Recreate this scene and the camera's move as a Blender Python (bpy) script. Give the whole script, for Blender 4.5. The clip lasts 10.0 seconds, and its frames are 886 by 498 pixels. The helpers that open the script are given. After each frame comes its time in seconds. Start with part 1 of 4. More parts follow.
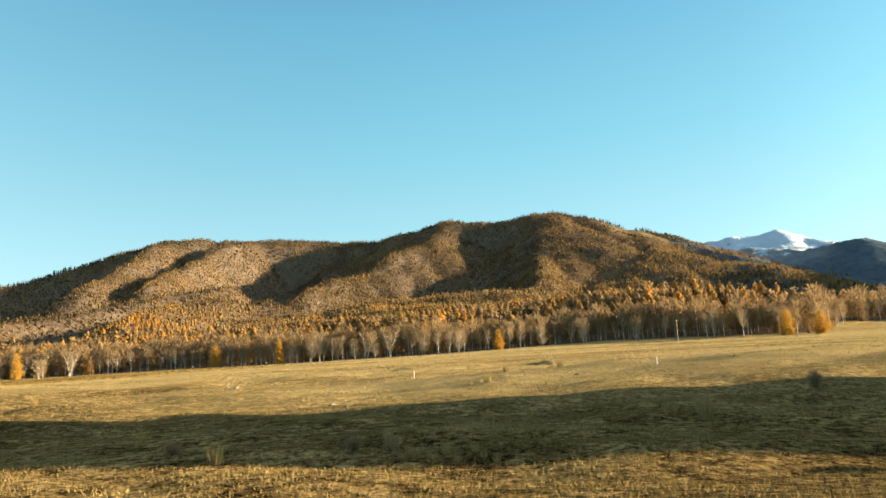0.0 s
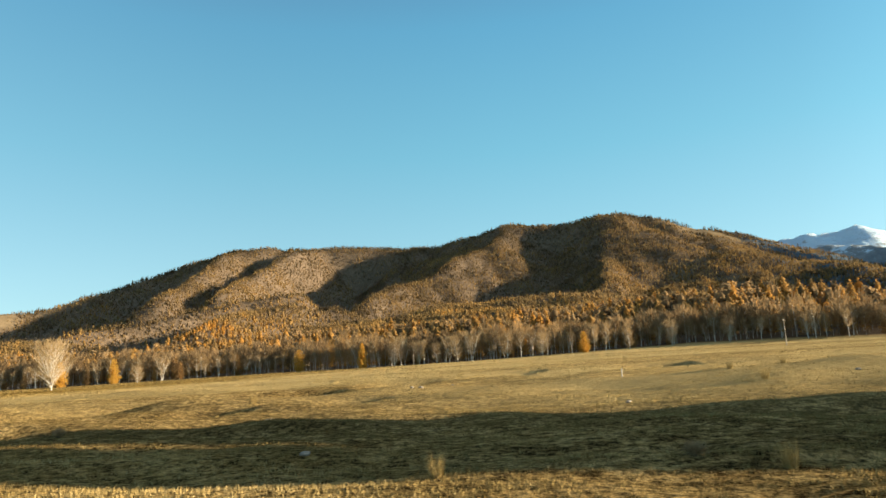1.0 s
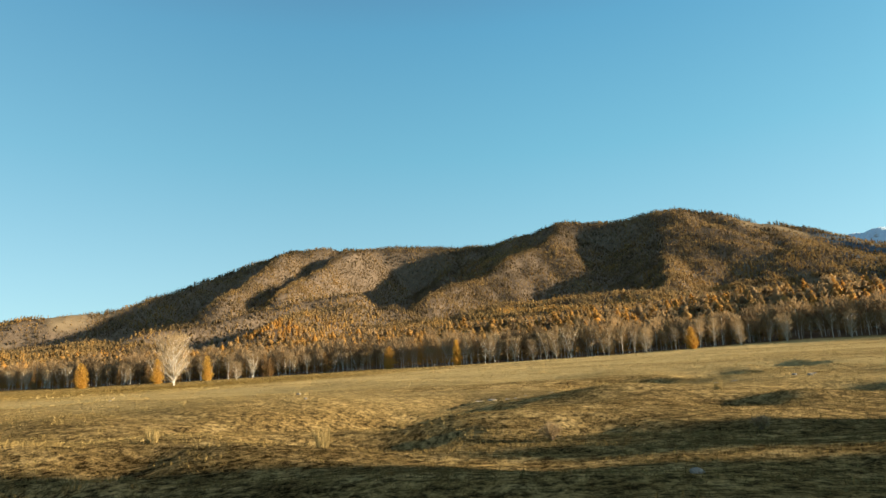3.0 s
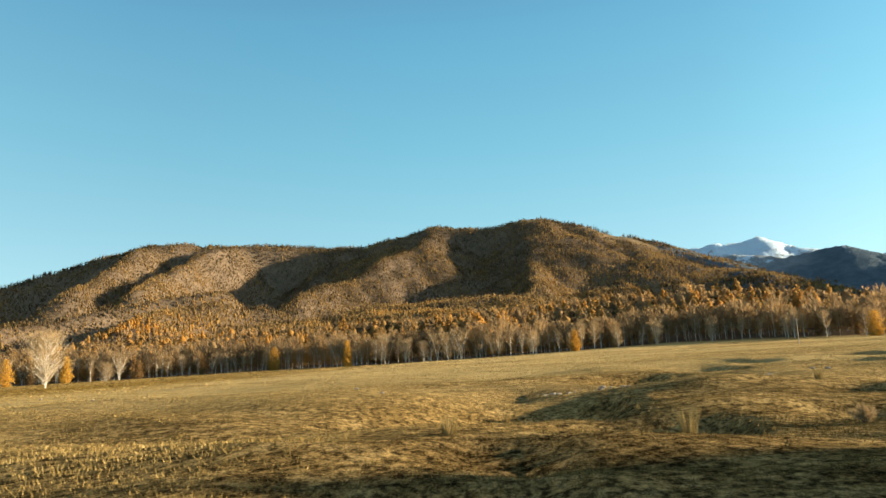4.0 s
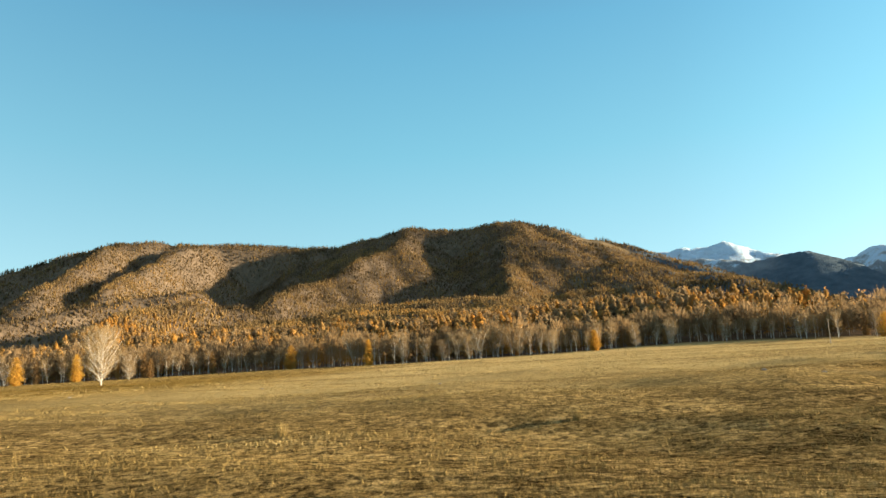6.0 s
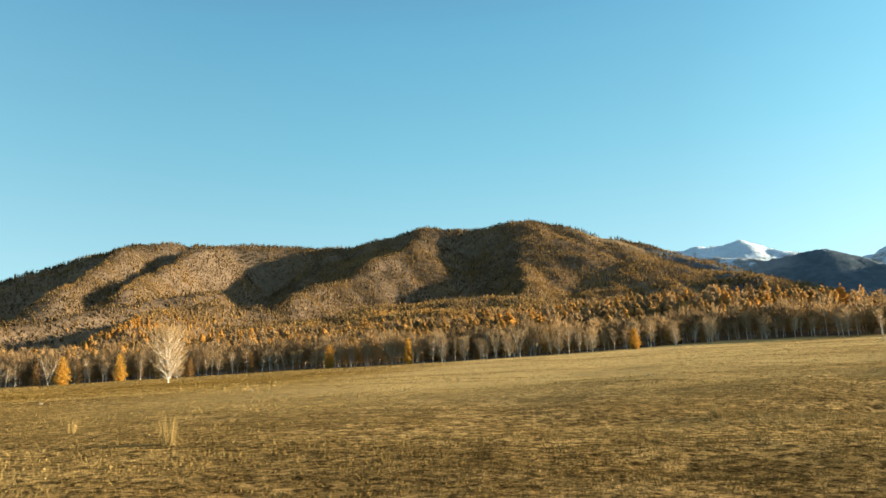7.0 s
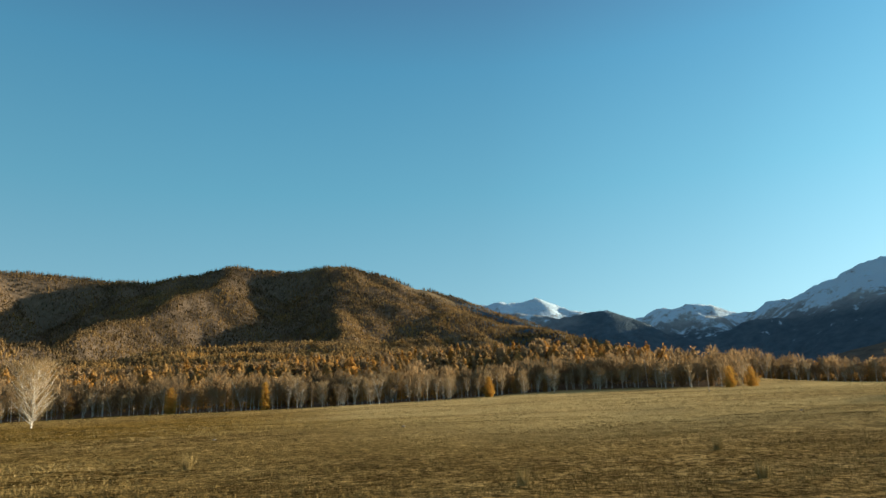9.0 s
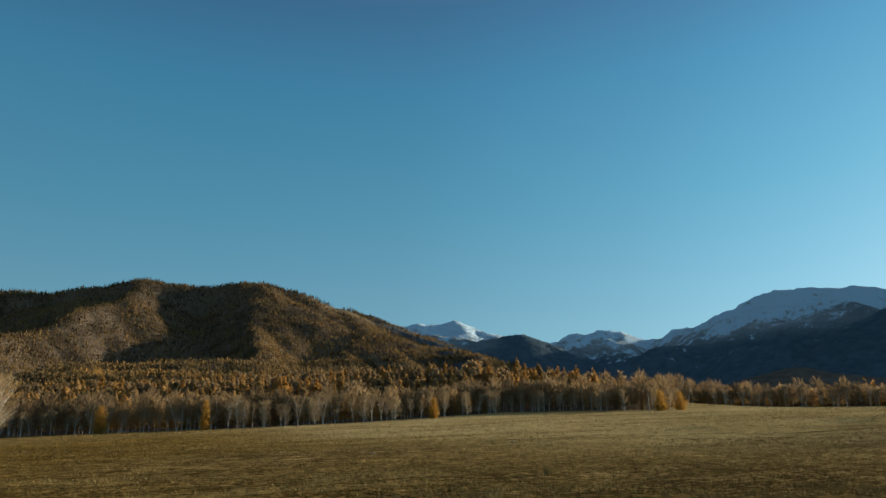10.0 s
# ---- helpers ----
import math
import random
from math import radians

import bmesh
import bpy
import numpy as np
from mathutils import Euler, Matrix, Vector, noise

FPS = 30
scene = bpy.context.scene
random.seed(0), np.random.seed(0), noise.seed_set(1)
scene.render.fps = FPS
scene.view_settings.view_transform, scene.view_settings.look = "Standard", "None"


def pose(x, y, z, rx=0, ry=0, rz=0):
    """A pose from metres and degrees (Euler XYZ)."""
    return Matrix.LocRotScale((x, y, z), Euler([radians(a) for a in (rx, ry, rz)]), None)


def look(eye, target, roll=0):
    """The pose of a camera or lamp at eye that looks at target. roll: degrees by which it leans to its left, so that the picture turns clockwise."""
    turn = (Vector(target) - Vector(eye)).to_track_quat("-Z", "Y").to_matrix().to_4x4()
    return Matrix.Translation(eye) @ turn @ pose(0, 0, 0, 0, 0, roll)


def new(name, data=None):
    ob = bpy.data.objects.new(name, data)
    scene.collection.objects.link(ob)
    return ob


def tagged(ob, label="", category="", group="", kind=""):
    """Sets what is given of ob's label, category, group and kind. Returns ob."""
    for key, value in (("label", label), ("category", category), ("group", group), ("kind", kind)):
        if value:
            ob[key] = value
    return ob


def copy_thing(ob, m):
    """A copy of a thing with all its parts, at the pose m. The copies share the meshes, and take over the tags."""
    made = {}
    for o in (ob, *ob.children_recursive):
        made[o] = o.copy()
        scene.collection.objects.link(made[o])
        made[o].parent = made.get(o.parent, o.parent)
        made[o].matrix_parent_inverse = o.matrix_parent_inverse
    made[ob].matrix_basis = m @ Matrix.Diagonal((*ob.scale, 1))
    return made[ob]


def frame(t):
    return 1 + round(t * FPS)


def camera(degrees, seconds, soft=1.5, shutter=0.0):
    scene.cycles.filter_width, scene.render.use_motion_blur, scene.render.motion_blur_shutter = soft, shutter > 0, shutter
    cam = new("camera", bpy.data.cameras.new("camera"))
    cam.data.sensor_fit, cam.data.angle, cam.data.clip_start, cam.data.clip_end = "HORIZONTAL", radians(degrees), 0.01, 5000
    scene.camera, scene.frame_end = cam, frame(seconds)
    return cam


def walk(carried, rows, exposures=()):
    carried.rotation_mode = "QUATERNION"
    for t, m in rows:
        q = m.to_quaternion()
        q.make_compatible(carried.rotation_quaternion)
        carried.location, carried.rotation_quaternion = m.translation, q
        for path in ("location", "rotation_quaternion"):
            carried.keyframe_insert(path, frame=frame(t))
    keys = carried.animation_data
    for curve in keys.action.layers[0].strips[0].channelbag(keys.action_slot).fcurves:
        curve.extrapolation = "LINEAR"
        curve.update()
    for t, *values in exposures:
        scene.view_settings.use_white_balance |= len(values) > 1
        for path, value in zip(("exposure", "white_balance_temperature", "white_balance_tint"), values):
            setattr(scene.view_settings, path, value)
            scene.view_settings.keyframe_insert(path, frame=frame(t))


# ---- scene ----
cam = camera(68.55, 10.0, soft=1.5, shutter=0.05)
PATH = [
    (0, pose(0.00, -0.00, 2.84, 98.77, 2.62, 7.00)),
    (0.5, pose(-6.94, 0.84, 2.80, 99.17, 2.68, 7.18)),
    (0.7, pose(-9.77, 1.23, 2.78, 99.22, 2.76, 8.15)),
    (1, pose(-14.05, 1.90, 2.74, 99.43, 2.93, 12.28)),
    (1.2, pose(-16.92, 2.39, 2.72, 99.61, 3.0, 15.12)),
    (1.5, pose(-21.26, 3.19, 2.68, 99.76, 3.08, 17.86)),
    (2, pose(-28.69, 4.53, 2.62, 99.71, 3.12, 20.48)),
    (2.5, pose(-36.48, 5.60, 2.57, 99.73, 3.05, 20.58)),
    (3, pose(-44.46, 6.26, 2.58, 99.61, 2.88, 16.57)),
    (3.2, pose(-47.64, 6.28, 2.58, 99.5, 2.81, 12.65)),
    (4.3, pose(-64.71, 5.69, 2.53, 99.25, 2.69, 4.56)),
    (4.5, pose(-67.72, 5.57, 2.51, 99.26, 2.69, 4.43)),
    (5, pose(-75.37, 5.30, 2.46, 99.31, 2.60, 2.37)),
    (5.5, pose(-83.93, 4.77, 2.48, 99.27, 2.51, 1.97)),
    (7, pose(-109.48, 2.57, 2.60, 99.30, 2.66, 3.06)),
    (7.5, pose(-117.73, 2.38, 2.63, 99.29, 2.66, 3.69)),
    (7.8, pose(-122.87, 2.47, 2.65, 99.5, 2.63, 3.6)),
    (8, pose(-126.43, 2.61, 2.67, 99.73, 2.54, 0.95)),
    (8.2, pose(-130.11, 2.81, 2.69, 100.6, 2.4, -4.1)),
    (8.3, pose(-131.98, 2.94, 2.7, 100.95, 2.33, -6.35)),
    (8.5, pose(-135.75, 3.28, 2.71, 101.56, 2.20, -8.61)),
    (8.7, pose(-139.54, 3.74, 2.72, 102.06, 2.10, -11.25)),
    (9, pose(-145.26, 4.61, 2.72, 102.74, 1.97, -14.08)),
    (9.5, pose(-154.98, 6.30, 2.73, 103.75, 1.69, -19.72)),
    (10, pose(-165.00, 8.26, 2.76, 104.35, 1.52, -21.55)),
]
EXPOSURES = [(0.0, 2.02, 6750, 9), (0.6, 1.86, 6500, 9), (1.5, 1.68, 6250, 9), (2.5, 1.60, 6100, 9), (3.2, 1.68, 6300, 9), (4.5, 1.84, 6500, 9),
             (5.5, 1.87, 6500, 9), (7.5, 1.84, 6500, 9), (8.2, 1.78, 6400, 8), (9.0, 1.20, 5900, 6), (10.0, 0.63, 5550, 5)]
walk(cam, PATH, EXPOSURES)

# ---- world and sun ----
SUN_EL, SUN_AZ = radians(9.8), radians(86.0)      # azimuth clockwise from +y
world = bpy.data.worlds.new("world")
scene.world = world
world.use_nodes = True
wn = world.node_tree.nodes
wl = world.node_tree.links
sky = wn.new("ShaderNodeTexSky")
sky.sky_type = "NISHITA"
sky.sun_disc = False
sky.sun_elevation, sky.sun_rotation = SUN_EL, SUN_AZ
sky.altitude, sky.air_density, sky.dust_density, sky.ozone_density = 1100, 1.0, 1.5, 1.6
wn["Background"].inputs["Strength"].default_value = 0.10
dirs = wn.new("ShaderNodeTexCoord")
lift = wn.new("ShaderNodeVectorMath")            # looks a little above the true horizon, where the haze is thin
lift.operation = "ADD"
lift.inputs[1].default_value = (0, 0, 0.07)
unit = wn.new("ShaderNodeVectorMath")
unit.operation = "NORMALIZE"
wl.new(dirs.outputs["Generated"], lift.inputs[0])
wl.new(lift.outputs[0], unit.inputs[0])
wl.new(unit.outputs[0], sky.inputs[0])
tone = wn.new("ShaderNodeMix")
tone.data_type, tone.blend_type = "RGBA", "MULTIPLY"
tone.inputs[0].default_value = 1.0
tone.inputs[7].default_value = (1.05, 0.97, 0.80, 1)
wl.new(sky.outputs[0], tone.inputs[6])
split = wn.new("ShaderNodeSeparateXYZ")
wl.new(dirs.outputs["Generated"], split.inputs[0])
veil = wn.new("ShaderNodeValToRGB")              # clear teal air, paler towards the horizon; warm overhead, unseen, to fill the shade
stops = [(0.0, (0.46, 0.84, 0.94)), (0.13, (0.37, 0.80, 0.935)), (0.30, (0.185, 0.68, 0.88)), (0.47, (0.098, 0.515, 0.80)), (0.57, (0.075, 0.31, 0.57)), (0.68, (0.30, 0.37, 0.40)), (0.80, (0.52, 0.44, 0.36)), (1.0, (0.60, 0.48, 0.38))]
while len(veil.color_ramp.elements) < len(stops):
    veil.color_ramp.elements.new(0.5)
for e, (p, c) in zip(veil.color_ramp.elements, stops):
    e.position, e.color = p, (*c, 1)
wl.new(split.outputs[2], veil.inputs[0])
bright = wn.new("ShaderNodeVectorMath")
bright.operation = "SCALE"
wl.new(veil.outputs[0], bright.inputs[0])
side = wn.new("ShaderNodeValToRGB")              # the air brightens towards the sun
half = wn.new("ShaderNodeMath")
half.operation = "MULTIPLY_ADD"
half.inputs[1].default_value, half.inputs[2].default_value = 0.5, 0.5
wl.new(split.outputs[0], half.inputs[0])
wl.new(half.outputs[0], side.inputs[0])
levels = [(-1.0, 2.2), (-0.45, 2.38), (-0.1, 2.7), (0.3, 2.84), (0.6, 3.6), (0.85, 5.0), (1.0, 6.0)]
while len(side.color_ramp.elements) < len(levels):
    side.color_ramp.elements.new(0.5)
for e, (p, v) in zip(side.color_ramp.elements, levels):
    e.position, e.color = p * 0.5 + 0.5, (v, v, v, 1)
wl.new(side.outputs[0], bright.inputs["Scale"])
glow = wn.new("ShaderNodeMix")                  # and warms close round the sun
glow.data_type = "RGBA"
glow.inputs[7].default_value = (9.0, 7.0, 4.4, 1)
near_sun = wn.new("ShaderNodeVectorMath")
near_sun.operation = "DOT_PRODUCT"
near_sun.inputs[1].default_value = (math.sin(SUN_AZ) * math.cos(SUN_EL), math.cos(SUN_AZ) * math.cos(SUN_EL), math.sin(SUN_EL))
wl.new(dirs.outputs["Generated"], near_sun.inputs[0])
halo = wn.new("ShaderNodeMapRange")
halo.interpolation_type = "SMOOTHSTEP"
halo.inputs[1].default_value, halo.inputs[2].default_value = 0.93, 1.0
wl.new(near_sun.outputs["Value"], halo.inputs[0])
wl.new(halo.outputs[0], glow.inputs[0])
wl.new(bright.outputs[0], glow.inputs[6])
clear_air = wn.new("ShaderNodeMix")
clear_air.data_type = "RGBA"
clear_air.inputs[0].default_value = 0.60
wl.new(tone.outputs[2], clear_air.inputs[6])
wl.new(glow.outputs[2], clear_air.inputs[7])
wl.new(clear_air.outputs[2], wn["Background"].inputs["Color"])
sun = new("sun", bpy.data.lights.new("sun", "SUN"))
sun.data.energy, sun.data.angle, sun.data.color = 5.0, radians(0.6), (1.0, 0.76, 0.48)
sun_dir = Vector((math.sin(SUN_AZ) * math.cos(SUN_EL), math.cos(SUN_AZ) * math.cos(SUN_EL), math.sin(SUN_EL)))
sun.matrix_world = look(sun_dir * 100, (0, 0, 0))


# ---- materials ----
def material(name, rough=0.9, spec=0.2):
    m = bpy.data.materials.new(name)
    m.use_nodes = True
    b = m.node_tree.nodes["Principled BSDF"]
    b.inputs["Roughness"].default_value = rough
    b.inputs["Specular IOR Level"].default_value = spec
    return m, m.node_tree.nodes, m.node_tree.links, b


def noise_node(n, l, vec, scale, detail=4.0, rough=0.55):
    t = n.new("ShaderNodeTexNoise")
    t.inputs["Scale"].default_value = scale
    t.inputs["Detail"].default_value = detail
    t.inputs["Roughness"].default_value = rough
    l.new(vec, t.inputs["Vector"])
    return t.outputs["Fac"]


def ramp(n, l, fac, stops):
    r = n.new("ShaderNodeValToRGB")
    e = r.color_ramp.elements
    while len(e) < len(stops):
        e.new(0.5)
    for k, (p, c) in zip(e, stops):
        k.position, k.color = p, (*c, 1)
    l.new(fac, r.inputs[0])
    return r.outputs["Color"]


def mix(n, l, fac, a, b, mode="MIX"):
    m = n.new("ShaderNodeMix")
    m.data_type, m.blend_type = "RGBA", mode
    for sock, v in ((m.inputs[0], fac), (m.inputs[6], a), (m.inputs[7], b)):
        if isinstance(v, (int, float)):
            sock.default_value = v
        elif isinstance(v, tuple):
            sock.default_value = (*v, 1)
        else:
            l.new(v, sock)
    return m.outputs[2]


def math_node(n, l, op, a, b=0.0, clamp=False):
    m = n.new("ShaderNodeMath")
    m.operation, m.use_clamp = op, clamp
    for sock, v in zip(m.inputs, (a, b)):
        if isinstance(v, (int, float)):
            sock.default_value = v
        else:
            l.new(v, sock)
    return m.outputs[0]


def attribute(n, name):
    a = n.new("ShaderNodeAttribute")
    a.attribute_name = name
    return a.outputs["Fac"]


def bump(n, l, b, height, strength, dist):
    k = n.new("ShaderNodeBump")
    k.inputs["Strength"].default_value, k.inputs["Distance"].default_value = strength, dist
    l.new(height, k.inputs["Height"])
    l.new(k.outputs[0], b.inputs["Normal"])


def coords(n, l, scale=(1, 1, 1)):
    c = n.new("ShaderNodeTexCoord")
    m = n.new("ShaderNodeMapping")
    m.inputs["Scale"].default_value = scale
    l.new(c.outputs["Object"], m.inputs[0])
    return m.outputs[0]


def ground_material():
    m, n, l, b = material("ground_cover", 1.0, 0.0)
    p = coords(n, l)
    streak = coords(n, l, (0.75, 1.0, 1.0))
    fine = noise_node(n, l, p, 11.0, 6.0, 0.75)
    tuft = noise_node(n, l, streak, 1.7, 8.0, 0.72)
    clump = noise_node(n, l, streak, 0.55, 6.0, 0.66)
    patch = noise_node(n, l, streak, 0.13, 6.0, 0.62)
    wide = noise_node(n, l, p, 0.035, 4.0, 0.55)
    blend = math_node(n, l, "ADD", math_node(n, l, "MULTIPLY", tuft, 0.5), math_node(n, l, "MULTIPLY", clump, 0.5))
    # dark ends of the grass ramps also paint shade in gaps between tufts
    straw = ramp(n, l, blend, [(0.405, (0.029, 0.020, 0.009)), (0.455, (0.098, 0.069, 0.030)), (0.51, (0.271, 0.201, 0.088)), (0.60, (0.485, 0.368, 0.180))])
    olive = ramp(n, l, blend, [(0.42, (0.020, 0.014, 0.007)), (0.475, (0.071, 0.052, 0.021)), (0.53, (0.185, 0.136, 0.062)), (0.62, (0.337, 0.249, 0.119))])
    grass = mix(n, l, ramp(n, l, patch, [(0.44, (0, 0, 0)), (0.54, (1, 1, 1))]), olive, straw)
    grass = mix(n, l, math_node(n, l, "MULTIPLY", ramp(n, l, wide, [(0.46, (0, 0, 0)), (0.60, (1, 1, 1))]), 0.3), grass, (0.336, 0.239, 0.090))
    grass = mix(n, l, 0.30, grass, ramp(n, l, fine, [(0.44, (0.022, 0.016, 0.008)), (0.57, (0.470, 0.335, 0.146))]))
    # specks deepen the painted gaps and lift the tips
    speck = ramp(n, l, noise_node(n, l, p, 2.8, 9.0, 0.78), [(0.42, (0.20, 0.19, 0.19)), (0.49, (1.00, 1.00, 0.95)), (0.56, (1.90, 1.84, 1.68))])
    grass = mix(n, l, 1.0, grass, speck, "MULTIPLY")
    # lighter straw mixed in: brightness of sunlit blade tips put into the colour
    grass = mix(n, l, math_node(n, l, "MULTIPLY", attribute(n, "pale"), 0.72), grass, mix(n, l, fine, (0.330, 0.256, 0.112), (0.640, 0.516, 0.252)))
    # meadow colour goes darker and browner towards the west
    west_dark = attribute(n, "west_dark")
    grass = mix(n, l, math_node(n, l, "MULTIPLY", west_dark, 0.9), grass, mix(n, l, 1.0, grass, (0.68, 0.62, 0.33), "MULTIPLY"))
    litter = ramp(n, l, noise_node(n, l, p, 0.05, 6.0, 0.7), [(0.3, (0.075, 0.059, 0.043)), (0.55, (0.135, 0.105, 0.076)), (0.75, (0.20, 0.156, 0.11))])
    col = mix(n, l, attribute(n, "wood"), grass, litter)
    clear = ramp(n, l, noise_node(n, l, p, 0.02, 5.0), [(0.35, (0.13, 0.103, 0.065)), (0.65, (0.20, 0.158, 0.10))])
    col = mix(n, l, attribute(n, "clearing"), col, clear)
    # conifer and rock tones lightened and blued: distance haze put into the colour
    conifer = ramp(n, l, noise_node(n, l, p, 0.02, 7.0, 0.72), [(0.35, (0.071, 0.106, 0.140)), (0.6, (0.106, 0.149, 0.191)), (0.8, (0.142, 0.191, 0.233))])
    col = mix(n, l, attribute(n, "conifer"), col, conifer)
    hazy_rock = ramp(n, l, noise_node(n, l, p, 0.012, 8.0, 0.7), [(0.35, (0.22, 0.25, 0.28)), (0.6, (0.36, 0.39, 0.41))])
    col = mix(n, l, attribute(n, "hazy_rock"), col, hazy_rock)
    gully = coords(n, l, (1, 1, 0.3))
    edge = math_node(n, l, "SUBTRACT", noise_node(n, l, gully, 0.010, 12.0, 0.78), 0.5)
    s = math_node(n, l, "ADD", attribute(n, "hazy_snow"), math_node(n, l, "MULTIPLY", edge, 3.0))
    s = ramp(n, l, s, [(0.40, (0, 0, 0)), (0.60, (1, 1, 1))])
    # blue of the snow colour paints in haze and shade
    col = mix(n, l, math_node(n, l, "MULTIPLY", s, math_node(n, l, "GREATER_THAN", attribute(n, "hazy_snow"), 0.02)), col, (0.53, 0.70, 0.86))
    l.new(col, b.inputs["Base Color"])
    near = mix(n, l, 0.35, mix(n, l, 0.5, tuft, clump), fine)
    far_relief = math_node(n, l, "MULTIPLY", noise_node(n, l, gully, 0.016, 10.0, 0.7), math_node(n, l, "MULTIPLY", attribute(n, "conifer"), 34.0))
    bump(n, l, b, math_node(n, l, "ADD", math_node(n, l, "MULTIPLY", near, 0.9), far_relief), 1.0, 1.0)
    return m


def leaf_material(name, stops, rough=0.85, trans=0.25, fleck=0.10):
    m, n, l, b = material(name, rough, 0.02)
    g = n.new("ShaderNodeNewGeometry")
    v = math_node(n, l, "ADD", math_node(n, l, "MULTIPLY", attribute(n, "tint"), 1.0 - fleck),
                  math_node(n, l, "MULTIPLY", g.outputs["Random Per Island"], fleck))
    col = ramp(n, l, v, stops)
    l.new(col, b.inputs["Base Color"])
    if trans:
        t = n.new("ShaderNodeBsdfTranslucent")
        l.new(col, t.inputs["Color"])
        ms = n.new("ShaderNodeMixShader")
        ms.inputs[0].default_value = trans
        l.new(b.outputs[0], ms.inputs[1])
        l.new(t.outputs[0], ms.inputs[2])
        l.new(ms.outputs[0], n["Material Output"].inputs[0])
    return m


def object_leaf_material(name, stops, trans=0.25):
    m, n, l, b = material(name, 0.85, 0.02)
    g = n.new("ShaderNodeNewGeometry")
    o = n.new("ShaderNodeObjectInfo")
    v = math_node(n, l, "ADD", math_node(n, l, "MULTIPLY", o.outputs["Random"], 0.55),
                  math_node(n, l, "MULTIPLY", g.outputs["Random Per Island"], 0.45))
    col = ramp(n, l, v, stops)
    l.new(col, b.inputs["Base Color"])
    t = n.new("ShaderNodeBsdfTranslucent")
    l.new(col, t.inputs["Color"])
    ms = n.new("ShaderNodeMixShader")
    ms.inputs[0].default_value = trans
    l.new(b.outputs[0], ms.inputs[1])
    l.new(t.outputs[0], ms.inputs[2])
    l.new(ms.outputs[0], n["Material Output"].inputs[0])
    return m


def bark_material(name, pale, dark, scale=3.0):
    m, n, l, b = material(name, 0.85, 0.2)
    p = coords(n, l, (1, 1, 0.5))
    q = noise_node(n, l, p, scale, 5.0, 0.7)
    l.new(ramp(n, l, q, [(0.36, dark), (0.5, pale), (1.0, pale)]), b.inputs["Base Color"])
    bump(n, l, b, q, 0.5, 0.03)
    return m


def stone_material():
    m, n, l, b = material("field_stone", 0.85, 0.3)
    p = coords(n, l)
    q = noise_node(n, l, p, 5.0, 6.0, 0.65)
    l.new(ramp(n, l, q, [(0.3, (0.15, 0.13, 0.11)), (0.6, (0.27, 0.25, 0.21)), (0.8, (0.36, 0.34, 0.3))]), b.inputs["Base Color"])
    bump(n, l, b, q, 0.6, 0.05)
    return m


GROUND = ground_material()
HILL_TREES = leaf_material("hill_larch_needles", [(0.0, (0.052, 0.049, 0.032)), (0.22, (0.162, 0.119, 0.064)), (0.5, (0.260, 0.183, 0.085)), (0.75, (0.336, 0.224, 0.086)), (0.95, (0.418, 0.246, 0.068))], trans=0.5)
LARCH_FAR = leaf_material("golden_larch_needles", [(0.0, (0.140, 0.104, 0.060)), (0.3, (0.275, 0.182, 0.074)), (0.65, (0.392, 0.225, 0.066)), (1.0, (0.460, 0.238, 0.050))], trans=0.5)
BIRCH_FAR = leaf_material("bare_birch_twigs", [(0.0, (0.138, 0.101, 0.059)), (0.4, (0.258, 0.183, 0.101)), (0.75, (0.340, 0.240, 0.126)), (1.0, (0.396, 0.262, 0.117))], trans=0.5)
BIRCH_TWIG = object_leaf_material("birch_twigs", [(0.0, (0.176, 0.130, 0.075)), (0.5, (0.294, 0.218, 0.120)), (1.0, (0.446, 0.333, 0.181))], 0.42)
BIG_TWIG = object_leaf_material("straw_birch_twigs", [(0.0, (0.26, 0.19, 0.09)), (0.5, (0.40, 0.30, 0.16)), (1.0, (0.52, 0.41, 0.24))], 0.35)
BIRCH_LEAF = object_leaf_material("birch_straw_leaves", [(0.0, (0.25, 0.16, 0.06)), (0.5, (0.36, 0.25, 0.10)), (1.0, (0.45, 0.33, 0.14))], 0.3)
LARCH_NEEDLE = object_leaf_material("larch_needles", [(0.0, (0.368, 0.210, 0.053)), (0.5, (0.512, 0.302, 0.058)), (1.0, (0.592, 0.395, 0.095))], 0.45)
EDGE_NEEDLE = object_leaf_material("tawny_larch_needles", [(0.0, (0.16, 0.115, 0.065)), (0.55, (0.28, 0.18, 0.08)), (1.0, (0.42, 0.235, 0.06))], 0.45)
BIRCH_BARK = bark_material("white_birch_bark", (0.62, 0.60, 0.54), (0.12, 0.10, 0.09))
LARCH_BARK = bark_material("larch_bark", (0.16, 0.11, 0.075), (0.06, 0.045, 0.035))
POLE_WOOD = bark_material("weathered_pole_wood", (0.36, 0.33, 0.29), (0.2, 0.18, 0.15), 6.0)
STONE = stone_material()
POST_WHITE = bark_material("chalky_white_paint", (0.5, 0.49, 0.46), (0.35, 0.33, 0.3), 8.0)
GRASS_BLADE = leaf_material("dry_grass_blades", [(0.0, (0.056, 0.041, 0.015)), (0.35, (0.153, 0.110, 0.041)), (0.7, (0.293, 0.221, 0.088)), (1.0, (0.505, 0.399, 0.196))], trans=0.04, fleck=0.35)


# ---- terrain shape ----
def lattice(ix, iy, seed):
    h = (ix * 374761393 + iy * 668265263 + seed * 974634721) & 0xFFFFFFFF
    h = ((h ^ (h >> 13)) * 1274126177) & 0xFFFFFFFF
    return ((h ^ (h >> 16)) & 0xFFFF) / 65535.0


